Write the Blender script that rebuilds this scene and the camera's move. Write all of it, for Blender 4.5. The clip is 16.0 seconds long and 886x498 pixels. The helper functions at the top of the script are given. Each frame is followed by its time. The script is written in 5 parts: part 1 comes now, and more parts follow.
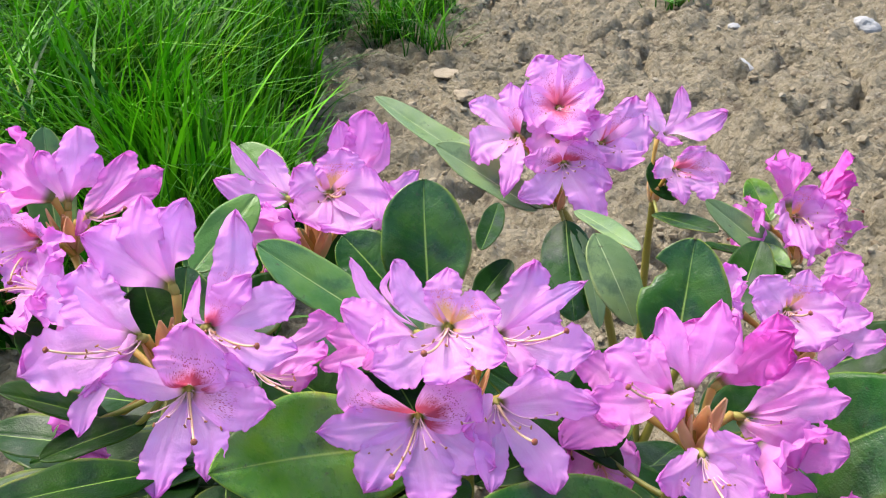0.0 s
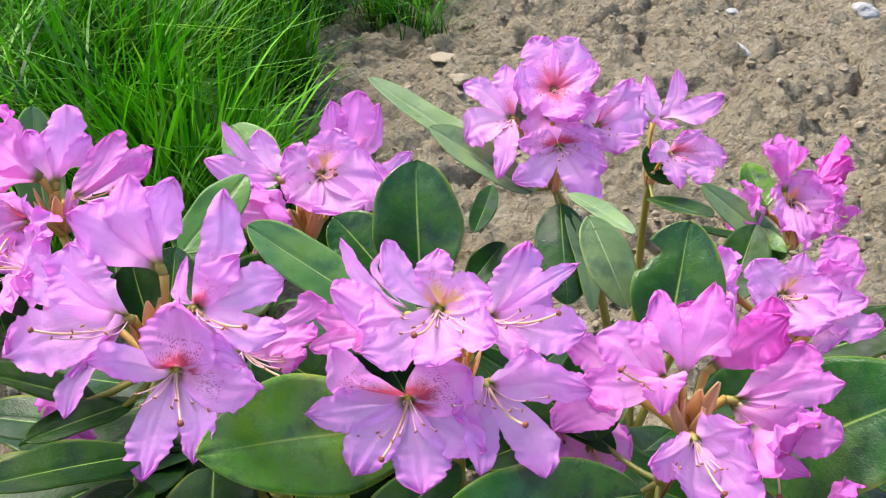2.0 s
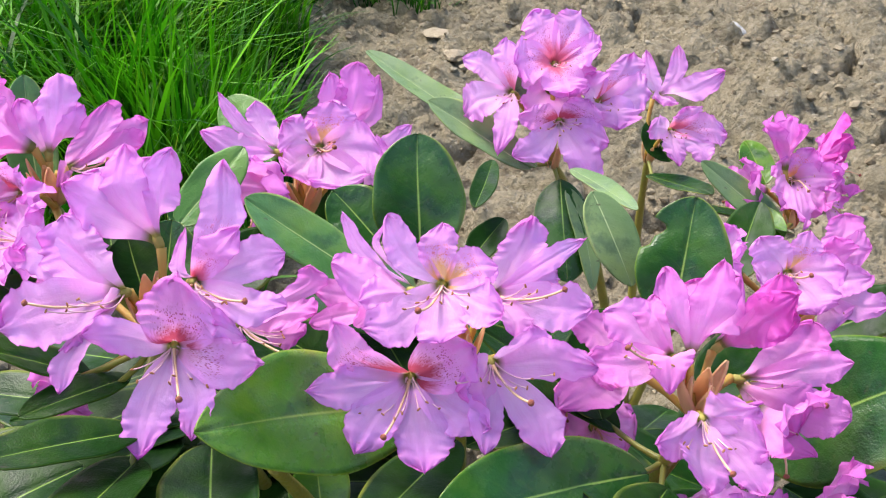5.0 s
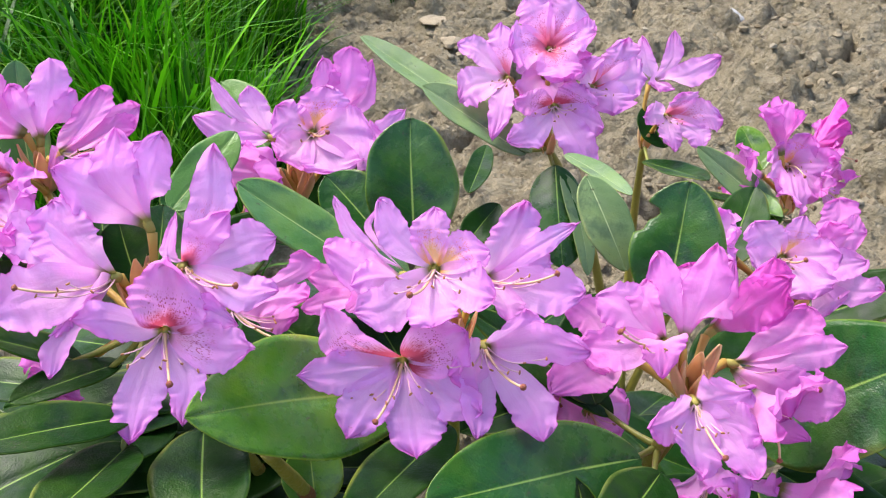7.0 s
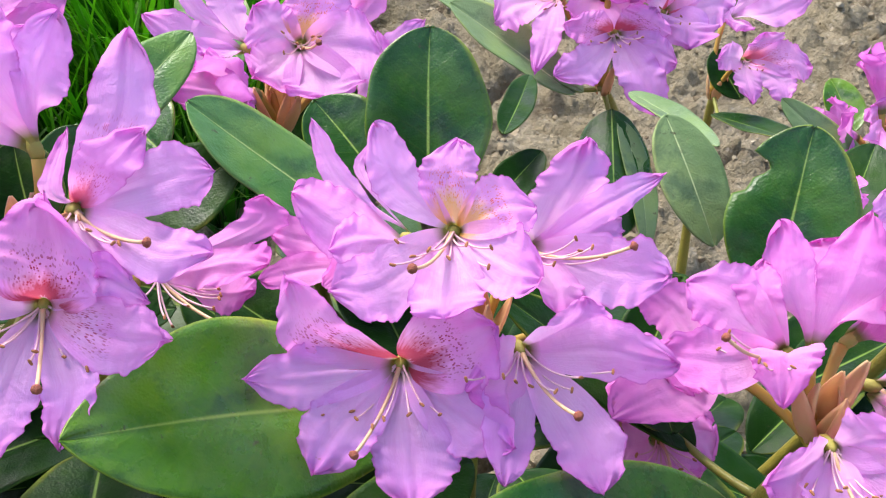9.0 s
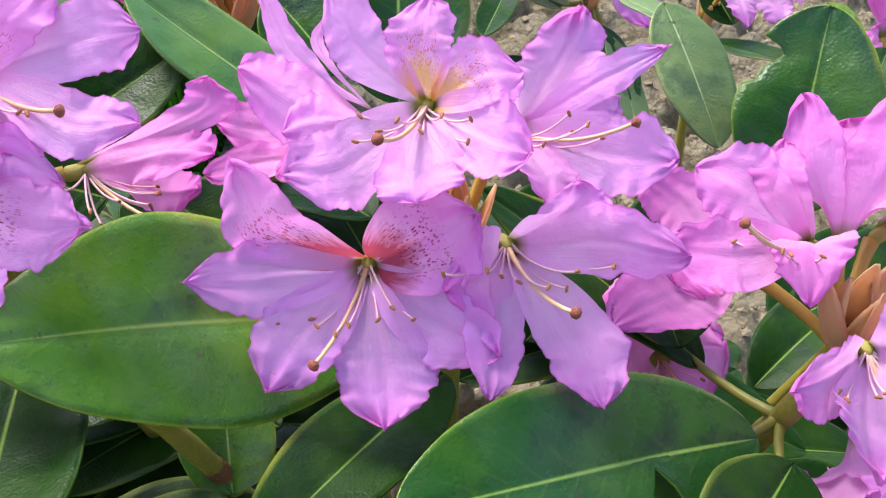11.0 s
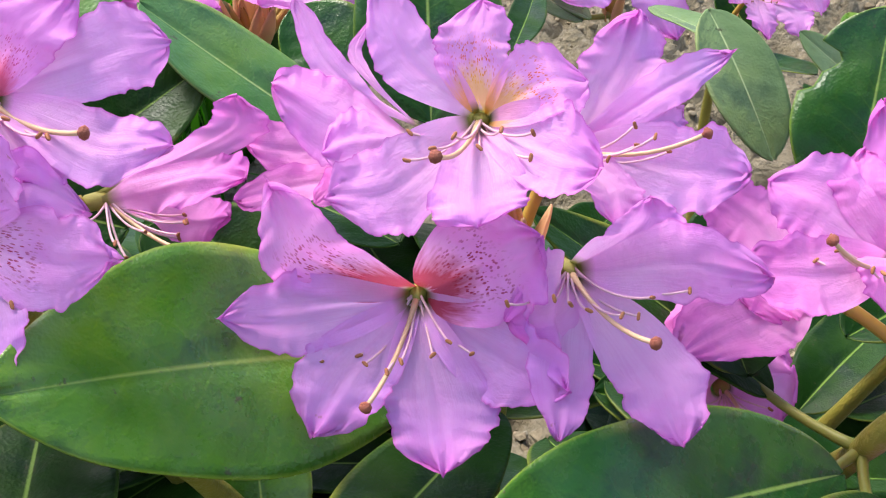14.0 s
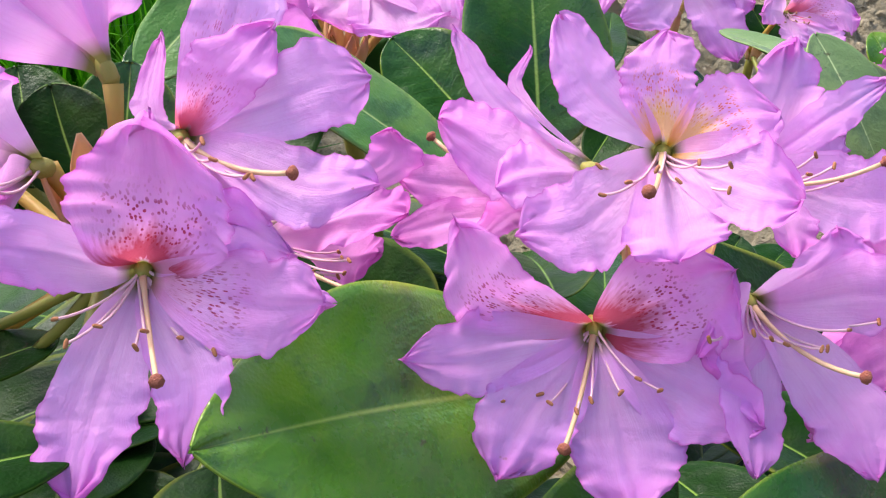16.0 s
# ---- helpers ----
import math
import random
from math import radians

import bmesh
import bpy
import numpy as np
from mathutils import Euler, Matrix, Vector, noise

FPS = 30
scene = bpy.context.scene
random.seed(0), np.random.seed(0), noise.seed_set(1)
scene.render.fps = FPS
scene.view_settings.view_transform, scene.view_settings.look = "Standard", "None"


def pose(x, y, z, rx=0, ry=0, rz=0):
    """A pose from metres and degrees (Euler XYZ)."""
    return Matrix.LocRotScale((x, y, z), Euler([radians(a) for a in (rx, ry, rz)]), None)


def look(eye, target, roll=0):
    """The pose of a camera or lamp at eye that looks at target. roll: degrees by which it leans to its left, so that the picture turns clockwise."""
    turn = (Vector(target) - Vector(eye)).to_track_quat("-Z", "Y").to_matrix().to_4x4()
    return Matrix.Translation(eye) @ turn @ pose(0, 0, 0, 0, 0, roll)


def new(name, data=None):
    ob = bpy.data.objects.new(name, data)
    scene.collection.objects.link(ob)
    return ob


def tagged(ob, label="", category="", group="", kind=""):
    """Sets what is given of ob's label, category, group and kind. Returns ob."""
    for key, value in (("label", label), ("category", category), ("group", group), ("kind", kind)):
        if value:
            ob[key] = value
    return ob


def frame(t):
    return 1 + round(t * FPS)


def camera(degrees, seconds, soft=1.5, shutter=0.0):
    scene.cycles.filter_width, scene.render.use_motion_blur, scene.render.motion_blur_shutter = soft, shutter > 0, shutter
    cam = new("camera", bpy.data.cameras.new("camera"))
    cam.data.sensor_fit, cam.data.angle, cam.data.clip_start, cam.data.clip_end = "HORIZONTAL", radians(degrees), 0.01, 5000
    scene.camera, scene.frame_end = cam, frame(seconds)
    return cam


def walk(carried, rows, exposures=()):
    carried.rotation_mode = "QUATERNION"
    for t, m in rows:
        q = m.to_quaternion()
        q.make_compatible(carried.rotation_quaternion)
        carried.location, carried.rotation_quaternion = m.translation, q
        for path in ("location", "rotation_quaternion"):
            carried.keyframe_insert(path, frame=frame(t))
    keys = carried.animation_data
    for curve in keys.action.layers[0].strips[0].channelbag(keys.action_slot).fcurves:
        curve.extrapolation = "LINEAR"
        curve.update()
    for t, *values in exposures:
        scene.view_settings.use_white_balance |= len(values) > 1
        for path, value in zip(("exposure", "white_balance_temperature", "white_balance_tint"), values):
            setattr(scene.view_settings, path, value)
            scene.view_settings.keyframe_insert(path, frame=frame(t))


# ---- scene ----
cam = camera(42.0, 16.0, soft=1.2)
# seconds, x, y, z, yaw, pitch, roll
ROWS = [
    (0.0, 0.0, 0.0, 0.75, 0.0, -27.0, -0.0),
    (0.5, 0.0019, 0.0005, 0.7498, -0.06, -27.17, 0.1),
    (1.0, 0.0042, 0.0006, 0.7487, -0.12, -27.32, 0.13),
    (1.5, 0.0032, 0.0028, 0.7468, -0.13, -27.52, 0.23),
    (2.0, 0.0029, 0.0046, 0.7449, -0.16, -27.69, 0.32),
    (2.5, 0.0014, 0.0109, 0.7412, -0.25, -27.89, 0.43),
    (3.0, -0.0009, 0.0133, 0.7411, -0.36, -28.07, 0.54),
    (3.5, -0.0036, 0.0155, 0.7406, -0.45, -28.24, 0.54),
    (4.0, -0.0044, 0.017, 0.7389, -0.6, -28.45, 0.77),
    (6.5, -0.0042, 0.0091, 0.737, -0.91, -29.14, 1.11),
    (7.0, -0.001, 0.015, 0.7348, -0.89, -29.31, 0.96),
    (7.5, 0.0006, 0.038, 0.723, -0.65, -29.5, 0.97),
    (8.0, 0.0035, 0.0822, 0.7011, -0.55, -29.93, 1.67),
    (8.5, 0.0077, 0.129, 0.6797, -0.04, -30.27, 2.24),
    (9.0, 0.0014, 0.1618, 0.648, 0.33, -31.09, 2.93),
    (9.5, 0.0012, 0.1773, 0.6305, 0.49, -31.63, 2.98),
    (10.0, 0.0053, 0.1848, 0.6171, -0.02, -32.39, 2.99),
    (12.3, 0.001, 0.1971, 0.5946, -2.12, -32.28, 2.37),
    (12.5, 0.0004, 0.1988, 0.594, -2.34, -32.3, 2.35),
    (13.0, -0.0008, 0.203, 0.5915, -2.12, -31.88, 2.27),
    (13.5, -0.004, 0.2069, 0.5876, -1.93, -31.3, 2.06),
    (14.0, -0.0108, 0.2136, 0.5873, -1.19, -31.13, 1.63),
    (14.5, -0.0338, 0.2146, 0.5892, -0.67, -30.49, 1.33),
    (15.0, -0.0391, 0.2248, 0.5848, -2.15, -30.21, 1.8),
    (15.5, -0.0525, 0.2249, 0.5847, -2.96, -30.42, 1.41),
    (16.0, -0.0638, 0.2225, 0.5862, -3.53, -30.13, 1.85),
]
walk(cam, [(t, pose(x, y, z, 0, 0, yaw) @ pose(0, 0, 0, 90 + pitch, 0, 0) @ pose(0, 0, 0, 0, 0, roll)) for t, x, y, z, yaw, pitch, roll in ROWS],
     exposures=[(0.0, 1.74), (8.5, 1.74), (12.5, 1.68), (16.0, 1.65)])

# ---- light ----
SUN_EL, SUN_AZ = radians(60), radians(-52)      # azimuth from +y, towards +x
world = bpy.data.worlds.new("sky")
scene.world = world
world.use_nodes = True
wn = world.node_tree.nodes
sky = wn.new("ShaderNodeTexSky")
sky.sky_type = "NISHITA"
sky.sun_disc = False
sky.sun_elevation, sky.sun_rotation = SUN_EL, SUN_AZ
sky.air_density, sky.dust_density = 1.0, 2.5
world.node_tree.links.new(sky.outputs[0], wn["Background"].inputs[0])
wn["Background"].inputs[1].default_value = 0.115
sun_way = Vector((math.sin(SUN_AZ) * math.cos(SUN_EL), math.cos(SUN_AZ) * math.cos(SUN_EL), math.sin(SUN_EL)))
sun = new("sun", bpy.data.lights.new("sun", "SUN"))
sun.data.energy, sun.data.angle, sun.data.color = 1.95, radians(24), (1.0, 0.94, 0.86)
sun.matrix_world = look(sun_way * 10, (0, 0, 0))


# ---- materials ----
class Mat:
    """A node material with short ways to add nodes."""

    def __init__(self, name, rough=0.5, spec=0.5):
        self.m = bpy.data.materials.new(name)
        self.m.use_nodes = True
        self.t = self.m.node_tree
        self.b = self.t.nodes["Principled BSDF"]
        self.b.inputs["Roughness"].default_value = rough
        self.b.inputs["Specular IOR Level"].default_value = spec

    def put(self, socket, value):
        if isinstance(value, bpy.types.NodeSocket):
            self.t.links.new(value, socket)
        else:
            socket.default_value = (*value, 1) if isinstance(value, tuple) and len(value) == 3 and socket.type == "RGBA" else value

    def node(self, kind, out=0, operation=None, **ins):
        n = self.t.nodes.new("ShaderNode" + kind)
        if operation:
            n.operation = operation
        for k, v in ins.items():
            key = k.replace("_", " ")
            s = n.inputs[int(k[1:])] if k[0] == "i" and k[1:].isdigit() else n.inputs[key]
            self.put(s, v)
        return n.outputs[out]

    def noise(self, vec, scale, detail=4.0, rough=0.55):
        return self.node("TexNoise", 0, Vector=vec, Scale=scale, Detail=detail, Roughness=rough)

    def ramp(self, fac, stops):
        n = self.t.nodes.new("ShaderNodeValToRGB")
        e = n.color_ramp.elements
        while len(e) < len(stops):
            e.new(0.5)
        for el, (p, c) in zip(e, stops):
            el.position, el.color = p, (*c, 1) if isinstance(c, tuple) else (c, c, c, 1)
        self.put(n.inputs[0], fac)
        return n.outputs[0]

    def math(self, op, a, b=0.0, c=0.0):
        return self.node("Math", 0, op, i0=a, i1=b, i2=c)

    def mix(self, fac, a, b, how="MIX"):
        n = self.t.nodes.new("ShaderNodeMix")
        n.data_type, n.blend_type = "RGBA", how
        self.put(n.inputs[0], fac), self.put(n.inputs[6], a), self.put(n.inputs[7], b)
        return n.outputs[2]

    def bump(self, height, strength, distance):
        self.put(self.b.inputs["Normal"], self.node("Bump", 0, Height=height, Strength=strength, Distance=distance))

    def thin(self, colour, share):
        """Lets part of the light through, as a petal or leaf does."""
        tr = self.node("BsdfTranslucent", 0, Color=colour)
        mx = self.node("MixShader", 0, i0=share, i1=self.b.outputs[0], i2=tr)
        self.t.links.new(mx, self.t.nodes["Material Output"].inputs[0])

    def uv(self):
        u = self.node("UVMap", 0)
        n = self.t.nodes.new("ShaderNodeSeparateXYZ")
        self.put(n.inputs[0], u)
        across = self.math("ABSOLUTE", self.math("MULTIPLY_ADD", n.outputs[1], 2.0, -1.0))
        return u, n.outputs[0], n.outputs[1], across

    def coords(self):
        return self.node("TexCoord", 3)

    def pick(self):
        return self.node("ObjectInfo", 5)


def stretched(m, vec, sx, sy, sz=1.0):
    return m.node("Mapping", 0, Vector=vec, Scale=(sx, sy, sz))


def petal_material(name, spot=None, solid=None, deep=0.0, BLOT=0.95, spread=1.0, cool=0.0):
    m = Mat(name, 0.5, 0.35)
    u, along, v, across = m.uv()
    r = m.pick()
    seat = m.coords()
    pale = m.mix(deep, (0.92, 0.51, 0.79), (0.87, 0.25, 0.68))
    body = m.mix(deep, (0.86, 0.315, 0.74), (0.80, 0.075, 0.56))
    rim = m.mix(deep, (0.82, 0.20, 0.70), (0.64, 0.02, 0.40))
    pale, body = m.mix(cool, pale, (0.86, 0.47, 0.86)), m.mix(cool, body, (0.75, 0.29, 0.83))
    wob = m.math("MULTIPLY_ADD", m.noise(seat, 140.0, 3.0), 0.3, -0.15)
    k = m.math("ADD", along, wob)
    k = m.math("ADD", k, m.math("MULTIPLY_ADD", across, 0.16, -0.04))
    c = m.mix(m.ramp(k, [(0.20, 0.0), (0.55, 1.0)] if spot else [(0.34, 0.0), (0.80, 1.0)]), pale, body)
    c = m.mix(m.ramp(k, [(0.74, 0.0), (1.15, 0.8)]), c, rim)
    c = m.mix(m.math("MULTIPLY", r, 0.34 * (1 - deep)), c, (0.70, 0.42, 0.86))
    # veins run out from the throat
    streak = m.noise(stretched(m, u, 3.0, 26.0), 1.0, 3.0, 0.6)
    fine = m.noise(stretched(m, u, 5.0, 70.0), 1.0, 2.0, 0.6)
    vein = m.math("ADD", m.math("MULTIPLY", m.ramp(streak, [(0.36, 1.0), (0.47, 0.0)]), 0.65), m.math("MULTIPLY", m.ramp(fine, [(0.38, 1.0), (0.46, 0.0)]), 0.45))
    c = m.mix(m.math("MULTIPLY", vein, 0.22), c, (0.70, 0.17, 0.60))
    mid = m.ramp(across, [(0.0, 1.0), (0.16, 0.0)])
    c = m.mix(m.math("MULTIPLY", mid, 0.2), c, (0.70, 0.2, 0.66))
    # pinker and bluer patches, a darker rim, a few brown scars
    c = m.mix(m.ramp(m.noise(seat, 55.0, 3.0, 0.6), [(0.42, 0.0), (0.62, 0.5)]), c, m.mix(deep, (0.89, 0.42, 0.84), (0.80, 0.10, 0.56)))
    c = m.mix(m.ramp(m.noise(seat, 38.0, 2.0), [(0.55, 0.0), (0.72, 0.35)]), c, (0.66, 0.42, 0.88))
    hem = m.math("MULTIPLY", m.ramp(across, [(0.93, 0.0), (1.0, 0.7)]), m.ramp(along, [(0.35, 0.0), (0.6, 1.0)]))
    hem = m.math("MAXIMUM", hem, m.ramp(along, [(0.98, 0.0), (1.0, 0.6)]))
    c = m.mix(hem, c, (0.60, 0.09, 0.50))
    c = m.mix(m.ramp(m.noise(seat, 170.0, 3.0, 0.65), [(0.735, 0.0), (0.775, 0.6)]), c, (0.40, 0.12, 0.14))
    # olive-green throat, darkened to paint in the shade deep in the tube
    c = m.mix(m.ramp(along, [(0.06, 1.0), (0.16, 0.0)]), c, (0.24, 0.23, 0.06))
    if spot:
        along = m.math("DIVIDE", along, spread)
        cell = m.node("TexVoronoi", 0, Vector=stretched(m, u, 27.0, 38.0), Scale=1.0)
        dots = m.ramp(cell, [(0.30, 1.0), (0.40, 0.0)])
        zone = m.math("MULTIPLY", m.ramp(along, [(0.24, 0.0), (0.34, 1.0), (0.62, 0.95), (0.80, 0.0)]), m.ramp(across, [(0.45, 1.0), (0.8, 0.0)]))
        zone = m.math("MULTIPLY", zone, m.ramp(m.noise(u, 9.0, 1.0), [(0.35, 0.25), (0.55, 1.0)]))
        c = m.mix(m.math("MULTIPLY", dots, zone), c, spot)
        blot = m.math("ADD", along, m.math("MULTIPLY", across, 0.2))
        blot = m.math("ADD", blot, m.math("MULTIPLY_ADD", m.noise(stretched(m, u, 8.0, 22.0), 1.0, 2.0), 0.26, -0.13))
        c = m.mix(m.math("MULTIPLY", m.ramp(blot, [(0.12, 0.0), (0.18, 1.0), (0.36, 1.0), (0.56, 0.0)]), BLOT), c, solid)
    m.put(m.b.inputs["Base Color"], c)
    m.put(m.b.inputs["Roughness"], m.ramp(m.noise(seat, 900.0, 2.0), [(0.3, 0.42), (0.7, 0.6)]))
    crease = m.math("ADD", m.math("MULTIPLY_ADD", fine, 0.16, m.math("MULTIPLY", streak, 0.28)), m.math("MULTIPLY", m.noise(seat, 520.0, 4.0, 0.6), 0.45))
    fold = m.node("TexVoronoi", 0, Vector=m.node("MixRGB", 0, Fac=0.04, Color1=seat, Color2=m.node("TexNoise", 1, Vector=seat, Scale=130.0)), Scale=150.0)
    crease = m.math("ADD", crease, m.math("MULTIPLY", fold, 0.28))
    crease = m.math("ADD", crease, m.math("MULTIPLY", m.noise(seat, 120.0, 2.0), 0.45))
    m.bump(crease, 0.5, 0.0014)
    m.thin(c, 0.47)
    return m.m


def leaf_material(name, top, deep, edge, gloss=0.30, rib_colour=(0.26, 0.36, 0.06), spec=0.36, sallow=0.3):
    m = Mat(name, gloss, spec)
    u, along, v, across = m.uv()
    seat = m.coords()
    r = m.pick()
    c = m.mix(m.ramp(m.noise(seat, 17.0, 4.0, 0.6), [(0.3, 0.0), (0.7, 1.0)]), deep, top)
    c = m.mix(m.math("MULTIPLY", m.noise(seat, 260.0, 4.0, 0.7), 0.5), c, top)
    c = m.mix(m.math("MULTIPLY", r, 0.6 * sallow), c, (0.07, 0.13, 0.02))
    # sallow and dark patches
    c = m.mix(m.ramp(m.noise(seat, 30.0, 4.0, 0.6), [(0.47, 0.0), (0.64, 0.65)]), c, m.mix(sallow, top, (0.22, 0.32, 0.010)))
    c = m.mix(m.ramp(m.noise(seat, 46.0, 5.0, 0.65), [(0.56, 0.0), (0.68, 0.75)]), c, m.mix(0.5, deep, (0.008, 0.03, 0.008)))
    # side veins sweep forward from the midrib
    skew = m.math("MULTIPLY_ADD", across, -0.22, along)
    skew = m.math("ADD", skew, m.math("MULTIPLY", m.noise(u, 6.0, 1.0), 0.05))
    wave = m.math("SINE", m.math("MULTIPLY", skew, 70.0))
    side = m.ramp(wave, [(0.86, 0.0), (1.0, 1.0)])
    side = m.math("MULTIPLY", side, m.ramp(across, [(0.05, 1.0), (0.85, 0.1)]))
    c = m.mix(m.math("MULTIPLY", side, 0.06), c, edge)
    rib = m.ramp(m.math("MULTIPLY_ADD", along, 0.02, across), [(0.016, 1.0), (0.040, 0.0)])
    c = m.mix(rib, c, rib_colour)
    c = m.mix(m.ramp(across, [(0.965, 0.0), (1.0, 0.55)]), c, edge)
    yellow = m.math("MULTIPLY", m.ramp(across, [(0.86, 0.0), (1.0, 1.0)]), m.ramp(m.noise(seat, 22.0, 2.0), [(0.55, 0.0), (0.68, 1.0)]))
    c = m.mix(m.math("MULTIPLY", yellow, 0.35), c, (0.42, 0.44, 0.05))
    speck = m.ramp(m.noise(seat, 190.0, 4.0, 0.7), [(0.655, 0.0), (0.70, 1.0)])
    c = m.mix(m.math("MULTIPLY", speck, 0.75), c, (0.05, 0.04, 0.02))
    m.put(m.b.inputs["Base Color"], c)
    dust = m.noise(seat, 60.0, 5.0, 0.65)
    wax = m.ramp(m.noise(seat, 24.0, 4.0, 0.6), [(0.40, 0.25 * spec), (0.62, 1.5 * spec)])
    m.put(m.b.inputs["Specular IOR Level"], wax)
    m.put(m.b.inputs["Roughness"], m.ramp(dust, [(0.35, gloss - 0.05), (0.65, gloss + 0.12)]))
    h = m.math("ADD", m.math("MULTIPLY", side, -0.15), m.math("MULTIPLY", m.noise(seat, 420.0, 5.0, 0.65), 0.9))
    cells = m.node("TexVoronoi", 0, Vector=seat, Scale=1000.0)
    h = m.math("ADD", h, m.math("MULTIPLY", cells, 0.36))
    h = m.math("ADD", h, m.math("MULTIPLY", m.noise(seat, 40.0, 2.0), 2.6))
    m.bump(h, 0.65, 0.0005)
    m.thin(m.mix(0.5, c, (0.22, 0.36, 0.03)), 0.05)
    return m.m


def plain_material(name, a, b, scale, rough=0.6, bump=0.3, depth=0.0008, through_share=0.0):
    m = Mat(name, rough, 0.4)
    seat = m.coords()
    c = m.mix(m.noise(seat, scale, 5.0, 0.6), a, b)
    c = m.mix(m.math("MULTIPLY", m.pick(), 0.25), c, b)
    m.put(m.b.inputs["Base Color"], c)
    m.bump(m.noise(seat, scale * 4, 4.0), bump, depth)
    if through_share:
        m.thin(c, through_share)
    return m.m


PETAL = petal_material("petal_lilac_pink", cool=0.22)
PETAL_COOL = petal_material("petal_pale_lavender", cool=0.8)
PETAL_RED = petal_material("petal_red_spotted", (0.40, 0.02, 0.09), (0.44, 0.03, 0.06), BLOT=0.9)
PETAL_DOTS = petal_material("petal_red_dotted", (0.42, 0.02, 0.10), (0.60, 0.10, 0.14), BLOT=0.30, spread=0.75)
PETAL_ROSE = petal_material("petal_rose_centre", (0.60, 0.10, 0.30), (0.74, 0.14, 0.24), BLOT=0.85, spread=0.8)
PETAL_GOLD = petal_material("petal_gold_spotted", (0.75, 0.14, 0.03), (0.93, 0.52, 0.05), BLOT=0.72)
PETAL_DEEP = petal_material("petal_deep_magenta", deep=0.85)
PETAL_MID = petal_material("petal_magenta", deep=0.36)
FILAMENT = plain_material("filament", (0.76, 0.42, 0.56), (0.80, 0.55, 0.55), 60.0, 0.45, 0.1, 0.0003, 0.2)
STYLE = plain_material("style", (0.66, 0.47, 0.20), (0.72, 0.44, 0.32), 40.0, 0.4, 0.1, 0.0003, 0.15)
ANTHER = plain_material("anther", (0.42, 0.17, 0.06), (0.24, 0.08, 0.04), 300.0, 0.7, 0.5)
STIGMA = plain_material("stigma", (0.36, 0.11, 0.05), (0.22, 0.05, 0.04), 700.0, 0.6, 0.8)
PEDICEL = plain_material("pedicel", (0.36, 0.29, 0.035), (0.46, 0.25, 0.05), 70.0, 0.5, 0.3, 0.0006, 0.1)
OVARY = plain_material("ovary", (0.21, 0.21, 0.035), (0.32, 0.27, 0.05), 400.0, 0.6, 0.4, 0.0006)
BRACT = plain_material("bract", (0.84, 0.46, 0.32), (0.80, 0.60, 0.28), 130.0, 0.55, 0.4, 0.001, 0.45)
STEM = plain_material("green_stem", (0.15, 0.16, 0.025), (0.28, 0.22, 0.035), 110.0, 0.4, 0.6, 0.0012)
SCAR = plain_material("leaf_scar", (0.14, 0.045, 0.02), (0.24, 0.10, 0.04), 300.0, 0.7, 0.8, 0.001)
PETIOLE = plain_material("petiole", (0.24, 0.22, 0.03), (0.15, 0.17, 0.03), 80.0, 0.45, 0.2)
LEAF = leaf_material("leaf_green", (0.068, 0.185, 0.008), (0.014, 0.070, 0.010), (0.30, 0.38, 0.04), 0.25, spec=0.5)
# dark leaf green taken near black: shade low in the shrub is painted in
LEAF_SHADED = leaf_material("leaf_dark_shaded", (0.008, 0.040, 0.004), (0.003, 0.014, 0.003), (0.06, 0.12, 0.015), 0.34, (0.15, 0.25, 0.045), spec=0.14, sallow=0.06)
LEAF_MID = leaf_material("leaf_deep_green", (0.018, 0.083, 0.012), (0.006, 0.034, 0.008), (0.19, 0.28, 0.03), 0.23, (0.22, 0.34, 0.07), spec=0.34, sallow=0.12)
LEAF_SOFT = leaf_material("leaf_soft_green", (0.080, 0.195, 0.050), (0.038, 0.125, 0.030), (0.22, 0.32, 0.08), 0.36, (0.30, 0.40, 0.14), spec=0.34)
LEAF_PALE = leaf_material("leaf_pale_underside", (0.155, 0.230, 0.105), (0.085, 0.150, 0.066), (0.22, 0.32, 0.12), 0.42, (0.34, 0.42, 0.20), spec=0.3)


# ---- shapes ----
def smooth(a, b, x):
    k = min(1.0, max(0.0, (x - a) / (b - a)))
    return k * k * (3 - 2 * k)


def add_object(name, mesh, material, parent=None, label="", m=None):
    ob = new(name, mesh)
    if material and not mesh.materials:
        mesh.materials.append(material)
    if parent:
        ob.parent = parent
    m = m or Matrix()
    ob.matrix_basis = Matrix.Translation(-parent.location) @ m if parent and parent.type == "EMPTY" else m
    if label:
        tagged(ob, label)
    return ob


